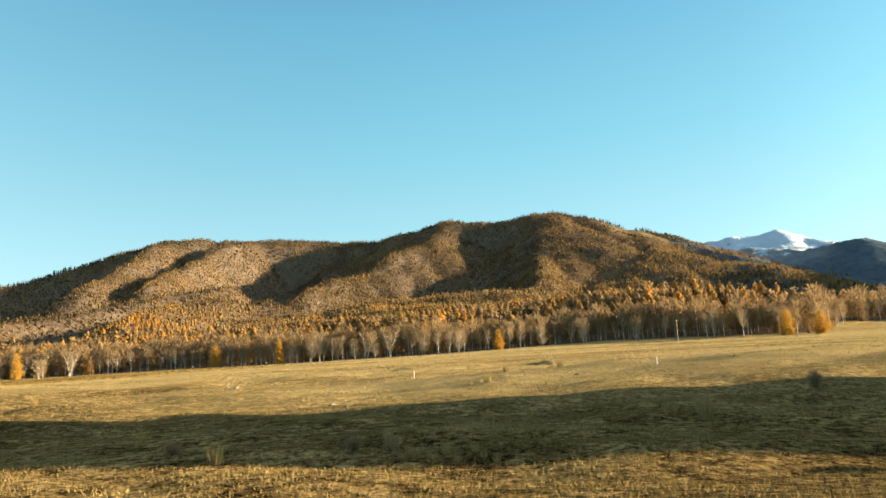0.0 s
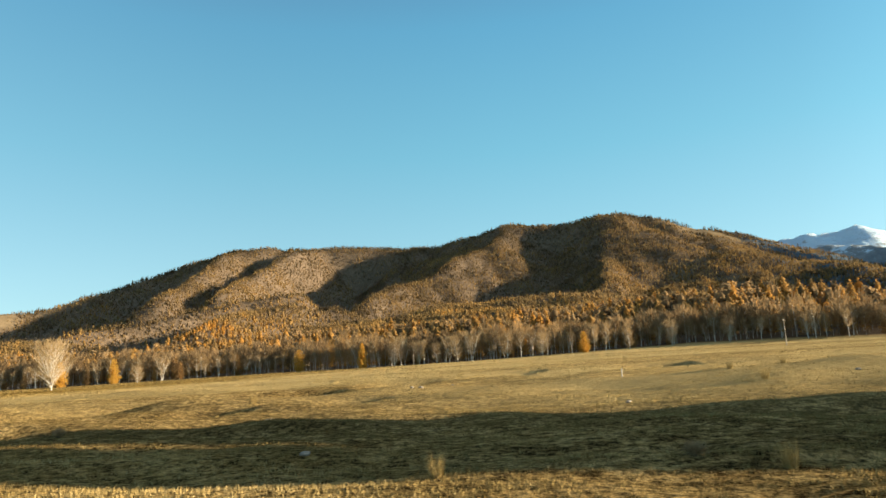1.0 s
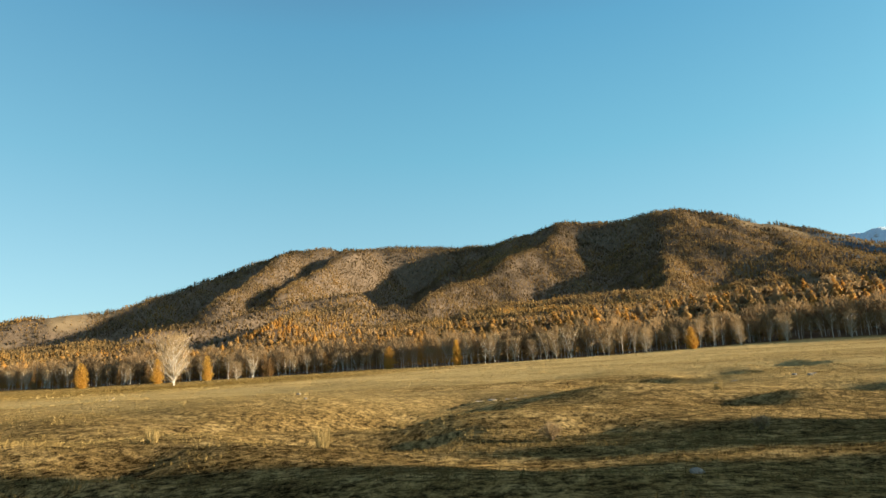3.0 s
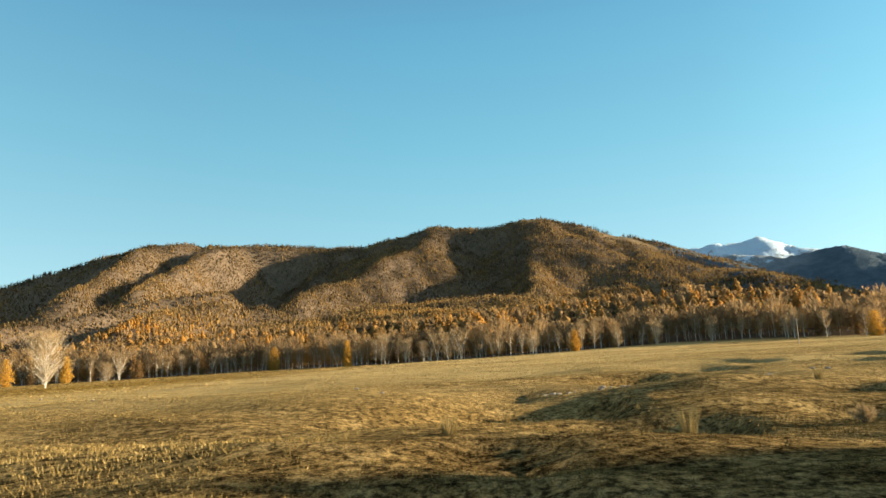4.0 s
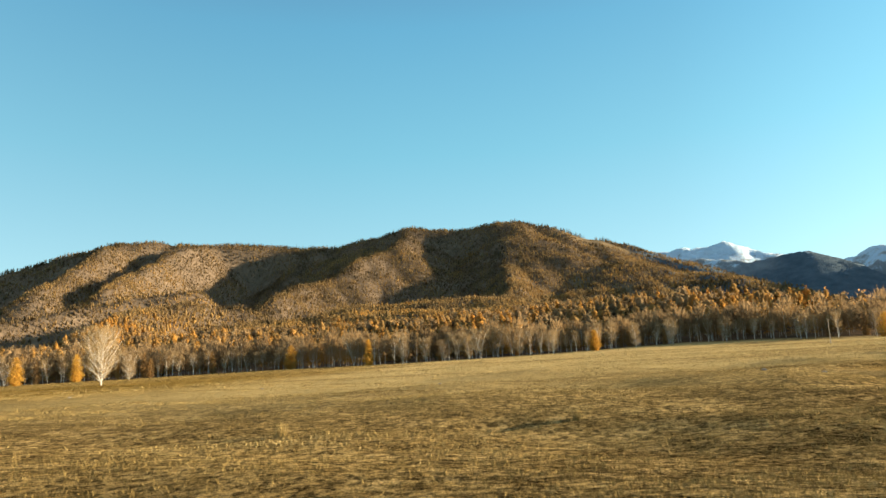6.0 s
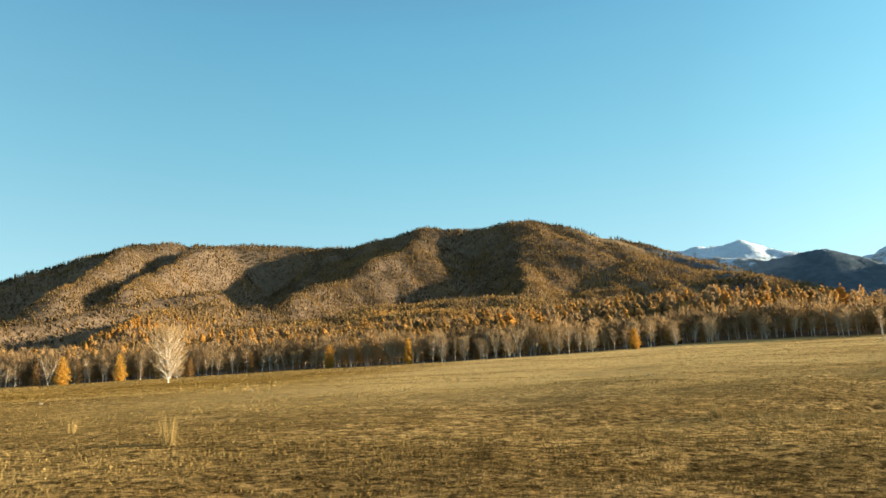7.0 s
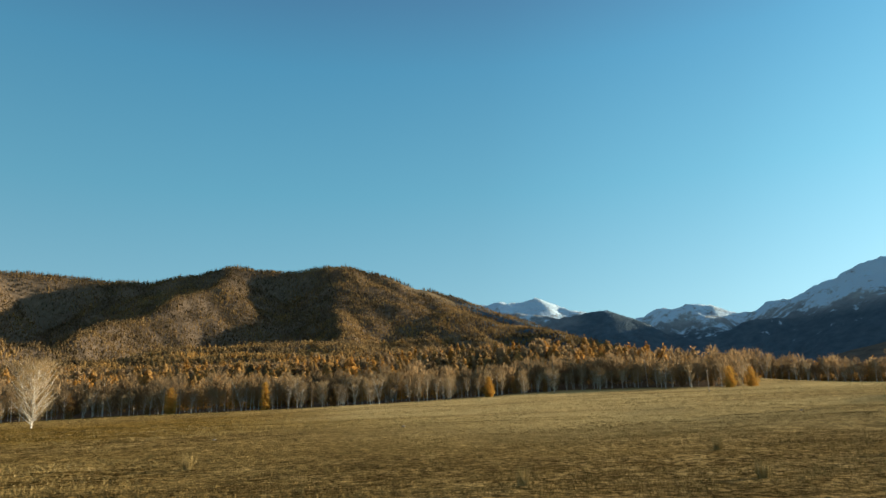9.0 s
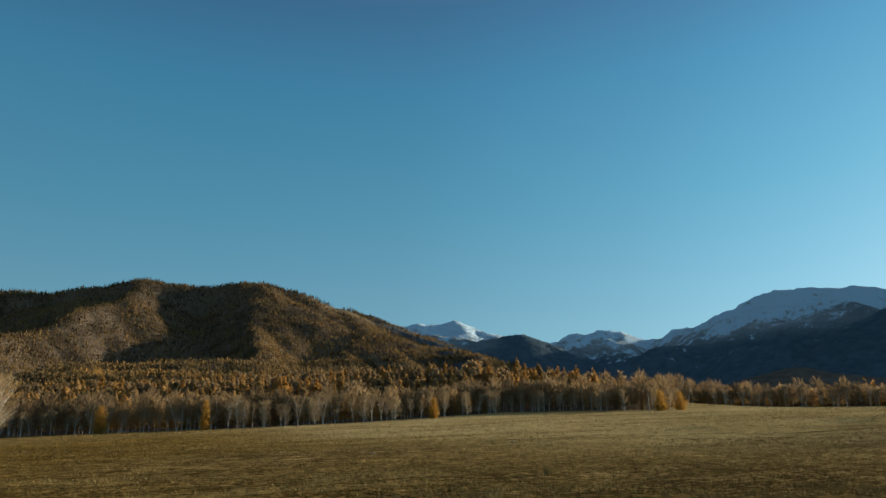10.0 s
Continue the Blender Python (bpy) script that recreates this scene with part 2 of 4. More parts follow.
def value_noise(x, y, seed):
    fx, fy = np.floor(x), np.floor(y)
    ix, iy = fx.astype(np.int64), fy.astype(np.int64)
    u, v = x - fx, y - fy
    u, v = u * u * (3 - 2 * u), v * v * (3 - 2 * v)
    a = lattice(ix, iy, seed) * (1 - u) + lattice(ix + 1, iy, seed) * u
    c = lattice(ix, iy + 1, seed) * (1 - u) + lattice(ix + 1, iy + 1, seed) * u
    return (a * (1 - v) + c * v) * 2 - 1


def fractal(x, y, size, octaves, seed, gain=0.5):
    s, amp = 0.0, 1.0
    for k in range(octaves):
        s = s + amp * value_noise(x / size * 2 ** k + 17.3 * k, y / size * 2 ** k - 9.1 * k, seed + k)
        amp *= gain
    return s


def step(a, b, v):
    t = np.clip((v - a) / (b - a), 0, 1)
    return t * t * (3 - 2 * t)


def tent(x, y, knots, slope):
    best = np.full(np.shape(x), -1e4)
    for (ax, ay, az), (bx, by, bz) in zip(knots, knots[1:]):
        dx, dy = bx - ax, by - ay
        s = np.clip(((x - ax) * dx + (y - ay) * dy) / (dx * dx + dy * dy), 0, 1)
        d = np.hypot(x - ax - s * dx, y - ay - s * dy)
        best = np.maximum(best, az + s * (bz - az) - slope * np.sqrt(d * d + 400) + slope * 20)
    return best


CREST = [
    # main crest, from its low western end over the twin tops to the valley mouth
    (0.56, [(-3300, 1700, 215), (-2726, 1918, 250), (-2485, 2066, 252), (-2275, 2292, 272), (-2150, 2520, 345), (-2020, 2828, 470), (-1760, 3060, 622),
            (-1540, 3184, 610), (-1297, 3288, 622), (-941, 3398, 592), (-728, 3394, 590), (-602, 3365, 625), (-359, 3343, 662)]),
    (0.50, [(-359, 3343, 662), (-93, 3355, 652), (189, 3344, 668), (346, 3327, 626), (485, 3306, 583), (712, 3207, 476), (928, 3041, 398), (1029, 2683, 265), (1040, 2300, 190), (1000, 1900, 110), (900, 1500, 40)]),
]
FLANKS = [
    # spurs that run down towards the meadow
    (0.34, [(571, 3243, 550), (599, 2725, 345), (559, 2218, 188), (504, 1817, 120)]),
    (0.34, [(807, 3136, 436), (880, 2640, 294), (798, 2136, 186), (730, 1730, 125)]),
]
KNOLL = [
    # wooded knoll at the meadow's edge
    (0.22, [(-60, 930, 58), (50, 800, 48), (125, 690, 40), (161, 611, 36), (196, 568, 27), (208, 535, 19), (213, 505, 8)]),
]
WOODED = CREST + FLANKS + KNOLL
SPURS = [   # ribs between the hollows, and nearer humps on the western flank
    (0.62, [(-330, 3330, 642), (-409, 3020, 522), (-500, 2780, 428), (-588, 2540, 340), (-655, 2340, 276), (-690, 2120, 214), (-700, 1900, 150)]),
    (0.62, [(103, 3300, 620), (103, 3200, 571), (108, 3020, 484), (103, 2700, 361), (84, 2400, 258), (36, 2050, 160)]),
    (1.1, [(-1380, 3209, 610), (-1423, 2849, 512), (-1388, 2644, 430), (-1339, 2387, 345), (-1264, 2086, 265)]),
    (1.0, [(-1727, 3030, 612), (-1610, 2637, 479), (-1580, 2480, 415), (-1503, 2233, 335), (-1403, 1939, 244)]),
    (1.3, [(-882, 1910, 228), (-936, 1850, 225), (-1015, 1790, 208), (-1085, 1700, 178), (-1150, 1560, 140), (-1250, 1350, 98)]),
    (0.62, [(-715, 1770, 172), (-775, 1660, 163), (-800, 1450, 131), (-765, 1250, 97), (-700, 1050, 64)]),
    (0.20, [(-440, 1590, 112), (-340, 1620, 118), (-229, 1650, 134), (-43, 1650, 127), (102, 1560, 99), (212, 1450, 76)]),   # wooded shelf at the foot of the spurs
]
LOW = [(0.30, [(930, 1230, 22), (1005, 1150, 44), (1060, 1115, 70), (1130, 1092, 88), (1210, 1040, 70), (1400, 960, 52), (1800, 850, 60)])]
SNOWY = [
    (0.55, [(900, 4480, 560), (1253, 4489, 630), (1385, 4446, 666), (1486, 4409, 672), (1657, 4341, 668), (1750, 4301, 616), (1888, 4125, 556), (2050, 4060, 470), (2187, 4020, 500), (2452, 3852, 528), (2624, 3729, 540), (2722, 3653, 462)]),
    # last two knots lie out of view, added to shade the valley
    (0.60, [(2722, 3653, 462), (2769, 3420, 482), (2832, 3229, 506), (2927, 2850, 620), (3067, 2690, 658), (3189, 2536, 652), (3335, 2330, 604), (3600, 1900, 640), (3900, 1300, 630), (4100, 600, 520), (4200, -200, 420)]),
]
DARK = [
    (0.55, [(1100, 4000, 470), (1308, 3941, 500), (1567, 3724, 452), (1789, 3613, 484), (1914, 3426, 388), (1963, 3156, 268), (1944, 3048, 200)]),
    (0.50, [(1944, 3048, 245), (2237, 2953, 318), (2459, 2756, 360), (2670, 2386, 432), (2900, 2250, 520)]),
    (0.50, [(2500, 2150, 250), (2624, 2123, 316), (2744, 1954, 414), (3000, 1700, 480), (3300, 1300, 420)]),
]


HOLLOWS = [  # depth, width, line: the gullies between the spurs
    (250, 250, [(-1290, 3250, 0), (-1240, 2800, 0), (-1110, 2450, 0), (-960, 2200, 0)]),
    (150, 190, [(-203, 3080, 0), (-260, 2700, 0), (-245, 2560, 0)]),
    (190, 150, [(-1500, 2606, 0), (-1418, 2344, 0), (-1358, 2089, 0)]),
    (160, 170, [(-1711, 2516, 0), (-1647, 2257, 0), (-1536, 1967, 0)]),
    (105, 160, [(-900, 1720, 0), (-930, 1600, 0), (-950, 1420, 0), (-900, 1220, 0), (-840, 1000, 0)]),
    (40, 120, [(-2300, 1900, 0), (-2050, 1600, 0), (-1800, 1350, 0)]),
]


def field(x, y):
    z = np.interp(x, (-900, -420, -295, -209, -150, 0, 100), (-6.0, -4.8, -3.5, -2.2, -1.7, -0.3, 0.0)) * step(25, 200, y)
    z = z + fractal(x, y, 34, 3, 3) * 0.16 + fractal(x * 0.45, y, 5.5, 3, 9) * 0.05
    # uneven, trodden ground with low banks
    roll_zone = step(-135, -85, x) * step(90, 60, x)
    z = z + roll_zone * step(9, 20, y) * step(170, 100, y) * (fractal(x * 0.8, y * 1.2, 17, 3, 21) * 0.42 + fractal(x * 0.55, y, 6.5, 3, 27) * 0.20 - 0.35)
    z = z + 1.7 * np.exp(-((x - 25) / 36) ** 2 - ((y - 60) / 24) ** 2)
    # broad grassy swells
    for hx, hy, rx, ry, d in ((-72, 50, 9, 10, 0.75), (-74, 36, 6, 3.5, 0.35), (-50, 38, 5, 4, 0.45), (-46, 52, 7, 6, 0.5), (-34, 62, 8, 7, 0.5), (-88, 62, 10, 10, 0.35),
                              (-30, 34, 6, 3.5, 0.35), (-41, 27, 5, 2.5, 0.3), (-108, 48, 12, 8, 0.25), (-20, 50, 7, 5, 0.4)):
        z = z + d * np.exp(-((x - hx) / rx) ** 2 - ((y - hy) / ry) ** 2)
    # scoured hollows: a steep bank on the east, a long easy slope on the west
    for hx, hy, span, ry in ((-65.0, 38, 2.9, 2.4), (-53.6, 43.5, 9.5, 7.0), (-57.6, 58, 3.4, 4.5), (-43.0, 72, 6.0, 5.5), (-22.0, 109, 7.0, 10), (-51.5, 31, 6.5, 2.8), (-50.3, 41.4, 2.6, 1.8),
                             (-59.2, 24.7, 2.2, 1.2), (-57.5, 23.3, 2.4, 1.2), (-58.6, 18.6, 6.0, 2.3), (-34, 84, 6.0, 6.0), (-76, 27, 2.0, 1.0), (-37.5, 44, 3.2, 2.2), (-31, 52, 4.0, 2.6), (-27, 38, 2.6, 1.6),
                             (-44.5, 33.5, 2.4, 1.4), (-14, 88, 6.0, 6.0), (3, 118, 8.0, 9.0), (24, 100, 7.0, 7.0), (-90, 33, 1.8, 1.0), (12, 44, 3.0, 1.8), (-113.0, 15.4, 2.8, 0.9), (-120.6, 15.9, 2.6, 0.7), (-9.5, 16.6, 1.6, 0.5), (-2.5, 15.6, 1.6, 0.5)):
        edge = hx + 0.9 * fractal(x * 0.2, y, 2.6, 2, 51)
        floor = step(edge + 0.5, edge - 1.0, x) * step(edge - 1.5 * span, edge - 0.7 * span, x)
        z = z - (0.13 * span + 0.15) * floor * np.exp(-np.abs((y - hy) / ry) ** 2.6)
    z = z + (0.15 * fractal(x * 0.6, y, 4.2, 2, 131) + 0.09 * fractal(x * 0.35, y, 1.9, 2, 133)) * step(11, 15, y) * step(75, 45, y) * (0.45 + 0.75 * step(-95, -60, x))
    # steep unseen knoll added beside the track, behind the start of the ride, to block the low sun and shade the meadow
    top = 24.0 - 0.40 * np.clip(y - 26, 0, 20) + 2.4 * fractal(x * 0.25, y, 4.0, 3, 88)
    top = top - 10 * np.exp(-((y - 32.2) / 0.65) ** 2) - 3 * np.exp(-((y - 28.4) / 0.4) ** 2)     # saddles in its top, cut to let streaks of sun through
    z = z + top * np.exp(-np.abs((x - 62) / 15) ** 3) * step(22.8, 26.0, y) * step(46.0, 40.5, y)
    return z


def shoulder(x, y):
    """Metres below the crest line of the eastern shoulder, as a negative number."""
    return tent(x, y, [(300, 3330, 0), (485, 3306, 0), (712, 3207, 0), (928, 3041, 0), (1029, 2683, 0), (1040, 2300, 0)], 1.0)


def hills(x, y):
    n = fractal(x, y, 260, 4, 40) * 11
    s = 9.0
    acc = np.ones(np.shape(x))
    ramp_up = 0.085 * np.maximum(0, y - 470) * step(-2600, -1400, x) * step(620, 330, x + 0.5 * np.clip(1050 - y, 0, 400)) * step(2600, 1700, y)
    ramp_up = np.minimum(ramp_up, 120)
    ramp_up = np.maximum(ramp_up + 13 * fractal(x * 0.5 + y * 0.15, y, 190, 3, 141) * step(520, 700, y) * step(2300, 1700, y) * step(-2400, -1700, x) * step(560, 300, x), 0)
    acc = acc + np.exp(ramp_up / s) - 1
    for slope, knots in WOODED + LOW:
        acc = acc + np.exp(np.clip(tent(x, y, knots, slope) + n * 0.8, -90, 900) / s)
    cut = 0.0
    for depth, width, knots in HOLLOWS:
        cut = cut + depth * np.exp(-(tent(x, y, knots, 1.0) / width) ** 2)
    low = s * np.log(acc)
    away = -np.maximum(tent(x, y, [(a, b, 0) for a, b, _ in WOODED[0][1]], 1.0), tent(x, y, [(a, b, 0) for a, b, _ in WOODED[1][1]], 1.0)) - 20
    acc = np.exp(np.maximum(low - cut * step(35, 170, away), np.minimum(low, 0.28 * low)) / s)
    for slope, knots in SPURS:
        acc = acc + np.exp(np.clip(tent(x, y, knots, slope) + n * 0.5, -90, 900) / s)
    ribs = fractal(shoulder(x, y), (x + y) * 0.1, 85, 3, 98) * 8 * step(250, 480, x) * step(1900, 2300, y) * step(3400, 3200, y)
    folds = fractal(x * 1.3 + 0.2 * y, y * 0.6, 150, 3, 151) * 13 * step(900, 1500, y) * step(3420, 3200, y) * step(1100, 900, x)
    acc = acc * np.exp(np.clip(ribs + folds, -30, 30) / s)
    rough = fractal(x, y, 420, 6, 60, 0.55) * 30 + (0.5 - np.abs(fractal(x, y, 300, 5, 70, 0.6))) * 70 - 10
    for slope, knots in SNOWY:
        acc = acc + np.exp(np.clip(tent(x, y, knots, slope) + rough * 0.55, -90, 900) / s)
    for slope, knots in DARK:
        acc = acc + np.exp(np.clip(tent(x, y, knots, slope) + rough * 0.35, -90, 900) / s)
    return s * np.log(acc)


def height(x, y):
    x, y = np.asarray(x, float), np.asarray(y, float)
    return field(x, y) + hills(x, y)


EDGE = [(-1500, 760), (-900, 560), (-700, 450), (-520, 430), (-400, 412), (-300, 420), (-235, 450), (-209, 441), (-150, 412), (-90, 418), (-12, 424), (50, 445), (110, 414), (150, 396), (172, 404), (205, 455),
        (250, 480), (300, 462), (351, 418), (396, 362), (470, 290), (600, 190), (900, 60)]


def edge_y(x):
    return np.interp(x, [p[0] for p in EDGE], [p[1] for p in EDGE])


def glade(x, y):
    """Open grassy strips, on the far western slopes and along the eastern shoulder."""
    west = step(-1900, -2150, x) * step(0.30, 0.60, fractal(x, y, 330, 3, 77)) * step(900, 1200, y)
    below = shoulder(x, y)
    east = step(280, 520, x) * step(1900, 2300, y) * step(0.08, 0.40, fractal(below, x * 0.12 + y * 0.12, 75, 3, 99))
    return np.maximum(west, east)


# ---- mesh helpers ----
def mesh_object(name, verts, tris, mat, floats=None, parent=None, smooth=False):
    verts, tris = np.asarray(verts, np.float32), np.asarray(tris, np.int32)
    me = bpy.data.meshes.new(name)
    k = tris.shape[1]
    me.vertices.add(len(verts))
    me.vertices.foreach_set("co", verts.ravel())
    me.loops.add(tris.size)
    me.loops.foreach_set("vertex_index", tris.ravel())
    me.polygons.add(len(tris))
    me.polygons.foreach_set("loop_start", np.arange(0, tris.size, k, dtype=np.int32))
    for key, val in (floats or {}).items():
        a = me.attributes.new(key, "FLOAT", "POINT")
        a.data.foreach_set("value", np.asarray(val, np.float32))
    if smooth:
        me.polygons.foreach_set("use_smooth", np.ones(len(tris), bool))
    me.materials.append(mat)
    me.update()
    me.validate()
    ob = new(name, me)
    if parent:
        ob.parent = parent
    return ob


def graded(stops):
    out = [stops[0][0]]
    for (a, sa), (b, sb) in zip(stops, stops[1:]):
        v = a
        while True:
            s = sa + (sb - sa) * (v - a) / (b - a)
            if v + s * 1.5 > b:
                break
            v += s
            out.append(v)
        out.append(b)
    return np.array(out)


def build_ground():
    xs = graded([(-4950, 120), (-3000, 30), (-420, 18), (-230, 1.7), (-40, 1.4), (60, 1.9), (300, 12), (520, 26), (3400, 32), (4950, 140)])
    ys = graded([(-2500, 250), (-200, 30), (-20, 2.0), (10, 0.8), (50, 0.8), (130, 2.6), (450, 11), (1000, 22), (3600, 28), (4700, 55)])
    gx, gy = np.meshgrid(xs, ys)
    z = height(gx, gy)
    nx, ny = len(xs), len(ys)
    i = np.arange(nx * ny).reshape(ny, nx)
    quads = np.stack([i[:-1, :-1], i[:-1, 1:], i[1:, 1:], i[1:, :-1]], -1).reshape(-1, 4)
    x, y, zf = gx.ravel(), gy.ravel(), z.ravel()
    far = np.zeros(len(x))
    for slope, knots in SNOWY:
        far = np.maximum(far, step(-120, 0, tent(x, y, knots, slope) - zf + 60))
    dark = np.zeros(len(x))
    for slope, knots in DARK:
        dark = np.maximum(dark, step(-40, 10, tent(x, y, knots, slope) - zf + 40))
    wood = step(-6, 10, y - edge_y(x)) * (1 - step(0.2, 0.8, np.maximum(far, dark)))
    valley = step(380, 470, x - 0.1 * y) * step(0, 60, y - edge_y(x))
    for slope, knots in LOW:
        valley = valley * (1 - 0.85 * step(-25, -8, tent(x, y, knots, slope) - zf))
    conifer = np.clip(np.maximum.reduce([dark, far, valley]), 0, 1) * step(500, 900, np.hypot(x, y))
    hazy_snow = far * np.clip((zf - 330) / 330 * 0.62 + 0.36, 0, 0.90) * (1 - dark * 0.5) + dark * np.clip((zf - 400) / 400, 0, 0.3)
    hazy_rock = far * step(300, 420, zf)
    clearing = glade(x, y)
    west_dark = step(-116, -178, x + 20 * fractal(x, y, 60, 3, 81)) * (1 - 0.5 * step(180, 330, y))
    # mask of the painted sunlit tone on the middle meadow
    pale = step(-150, -108, x + 14 * fractal(x, y, 40, 2, 82)) * step(24, 60, y) * (0.72 + 0.6 * fractal(x * 0.5, y, 26, 3, 83)) * (1 - wood)
    pale = np.clip(pale, 0, 1)
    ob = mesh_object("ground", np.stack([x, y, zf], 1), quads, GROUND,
                     dict(wood=wood, conifer=conifer, hazy_snow=hazy_snow, hazy_rock=hazy_rock, clearing=clearing, west_dark=west_dark, pale=pale), smooth=True)
    tagged(ob, "dry straw-coloured meadow rising to autumn hills and snowy mountains", "ground", kind="structure")
    return ob


ground = build_ground()


# ---- tree shapes, as arrays ----
def tube(points, radii, sides=6):
    pts = np.array(points, float)
    v, f = [], []
    for k, (p, r) in enumerate(zip(pts, radii)):
        d = pts[min(k + 1, len(pts) - 1)] - pts[max(k - 1, 0)]
        d = d / (np.linalg.norm(d) + 1e-9)
        a = np.cross(d, (0.3, 1, 0.1))
        a /= np.linalg.norm(a)
        b = np.cross(d, a)
        for q in range(sides):
            w = 2 * math.pi * q / sides
            v.append(p + r * (math.cos(w) * a + math.sin(w) * b))
    for k in range(len(pts) - 1):
        for q in range(sides):
            a0, a1 = k * sides + q, k * sides + (q + 1) % sides
            f += [(a0, a1, a1 + sides), (a0, a1 + sides, a0 + sides)]
    return np.array(v), np.array(f)


def join(parts):
    vs, fs, n = [], [], 0
    for v, f in parts:
        vs.append(v)
        fs.append(f + n)
        n += len(v)
    return np.concatenate(vs), np.concatenate(fs)


def slivers(base, way, length, width, r):
    """Thin triangles from base along way."""
    n = len(base)
    side = np.cross(way, r.normal(size=(n, 3)))
    side /= np.linalg.norm(side, axis=1)[:, None] + 1e-9
    w = np.asarray(width).reshape(-1, 1) * 0.5
    v = np.stack([base - side * w, base + side * w, base + way * np.asarray(length).reshape(-1, 1)], 1).reshape(-1, 3)
    return v, np.arange(n * 3).reshape(-1, 3)


def flakes(centre, size, r):
    """Small randomly turned triangles."""
    n = len(centre)
    a = r.normal(size=(n, 3))
    a /= np.linalg.norm(a, axis=1)[:, None]
    b = np.cross(a, r.normal(size=(n, 3)))
    b /= np.linalg.norm(b, axis=1)[:, None]
    s = np.asarray(size).reshape(-1, 1)
    v = np.stack([centre + a * s, centre - a * s * 0.5 + b * s * 0.87, centre - a * s * 0.5 - b * s * 0.87], 1).reshape(-1, 3)
    return v, np.arange(n * 3).reshape(-1, 3)


def birch_arrays(h, spread, r, twigs=800, limbs=14, stems=1, low=0.22, leaves=0, twig_w=0.11, limb=1.0, rise=(0.9, 1.5)):
    wood, base, way = [], [], []
    for st in range(stems):
        lean = r.normal(0, 0.05 if stems == 1 else 0.13, 2)
        pts = [np.array([lean[0] * h * s * (0.6 + 0.5 * s) + 0.12 * math.sin(5 * s + st), lean[1] * h * s * (0.6 + 0.5 * s), h * s * 0.97]) for s in np.linspace(0, 1, 8)]
        r0 = 0.0105 * h / math.sqrt(stems) + 0.04
        wood.append(tube(pts, [r0 * (1 - 0.93 * s) * (1.25 if s == 0 else 1) for s in np.linspace(0, 1, 8)], 6))
        trunk = np.array(pts)
        for k in range(limbs):
            s = low + (0.93 - low) * (k + r.random()) / limbs
            p = np.array([np.interp(s, np.linspace(0, 1, 8), trunk[:, i]) for i in range(3)])
            a = k * 2.4 + r.normal(0, 0.4) + st
            out = spread * (0.35 + 0.65 * math.sin(math.pi * min(1, (s - low + 0.13) / (1.08 - low)) ** 0.8)) * r.uniform(0.75, 1.1)
            up = out * r.uniform(*rise) + 0.3
            if p[2] + up > h:
                up = max(0.3, h - p[2])
            end = p + np.array([math.cos(a) * out, math.sin(a) * out, up])
            midp = p + (end - p) * 0.5 + np.array([0, 0, -0.08 * out])
            rb = r0 * (1 - 0.85 * s) * 0.55 * limb
            wood.append(tube([p, midp, end], [rb, rb * 0.65, rb * 0.15], 4))
            m = max(3, twigs // (limbs * stems))
            q = r.random(m) ** 0.7
            b = p + (end - p) * q[:, None] + r.normal(0, 0.10 * spread, (m, 3))
            w = (end - p) / np.linalg.norm(end - p) + r.normal(0, 0.55, (m, 3)) + np.array([0, 0, 0.35])
            base.append(b)
            way.append(w / np.linalg.norm(w, axis=1)[:, None])
    base, way = np.concatenate(base), np.concatenate(way)
    tw = slivers(base, way, r.uniform(0.07, 0.16, len(base)) * h * 0.8, twig_w * r.uniform(0.6, 1.3, len(base)), r)
    lv = None
    if leaves:
        idx = r.integers(0, len(base), leaves)
        lv = flakes(base[idx] + way[idx] * r.uniform(0, 1.2, (leaves, 1)) + r.normal(0, 0.2, (leaves, 3)), r.uniform(0.10, 0.2, leaves), r)
    return join(wood), tw, lv


def larch_arrays(h, spread, r, clumps=900, low=0.1, size=0.34):
    pts = [np.array([0.1 * math.sin(4 * s), 0.08 * math.cos(3 * s), h * s]) for s in np.linspace(0, 1, 7)]
    wood = [tube(pts, [0.016 * h * (1 - 0.95 * s) + 0.01 for s in np.linspace(0, 1, 7)], 6)]
    cs, ss = [], []
    layers = 17
    for k in range(layers):
        s = low + (0.97 - low) * k / (layers - 1)
        reach = spread * (0.5 + 0.5 * min(1.0, s / 0.24)) * (1 - s) ** 0.52 * r.uniform(0.75, 1.12) + 0.15
        arms = 7 if s < 0.7 else 5
        for j in range(arms):
            a = 2 * math.pi * j / arms + k * 1.1 + r.normal(0, 0.25)
            l = reach * r.uniform(0.7, 1.15)
            end = np.array([math.cos(a) * l, math.sin(a) * l, h * s + l * 0.18 + r.normal(0, 0.15)])
            wood.append(tube([(0, 0, h * s), end], [0.045 * (1 - s) + 0.012, 0.008], 3))
            m = max(2, int(clumps / (layers * arms) * (0.4 + 1.2 * (1 - s))))
            q = r.uniform(0.15, 1.05, m)
            c = np.array([0, 0, h * s]) + (end - np.array([0, 0, h * s])) * q[:, None] + r.normal(0, 0.10 * spread + 0.05, (m, 3)) * np.array([1, 1, 0.6])
            cs.append(c)
            ss.append(size * r.uniform(0.6, 1.3, m) * (0.7 + 0.3 * (1 - s)))
    return join(wood), flakes(np.concatenate(cs), np.concatenate(ss), r)


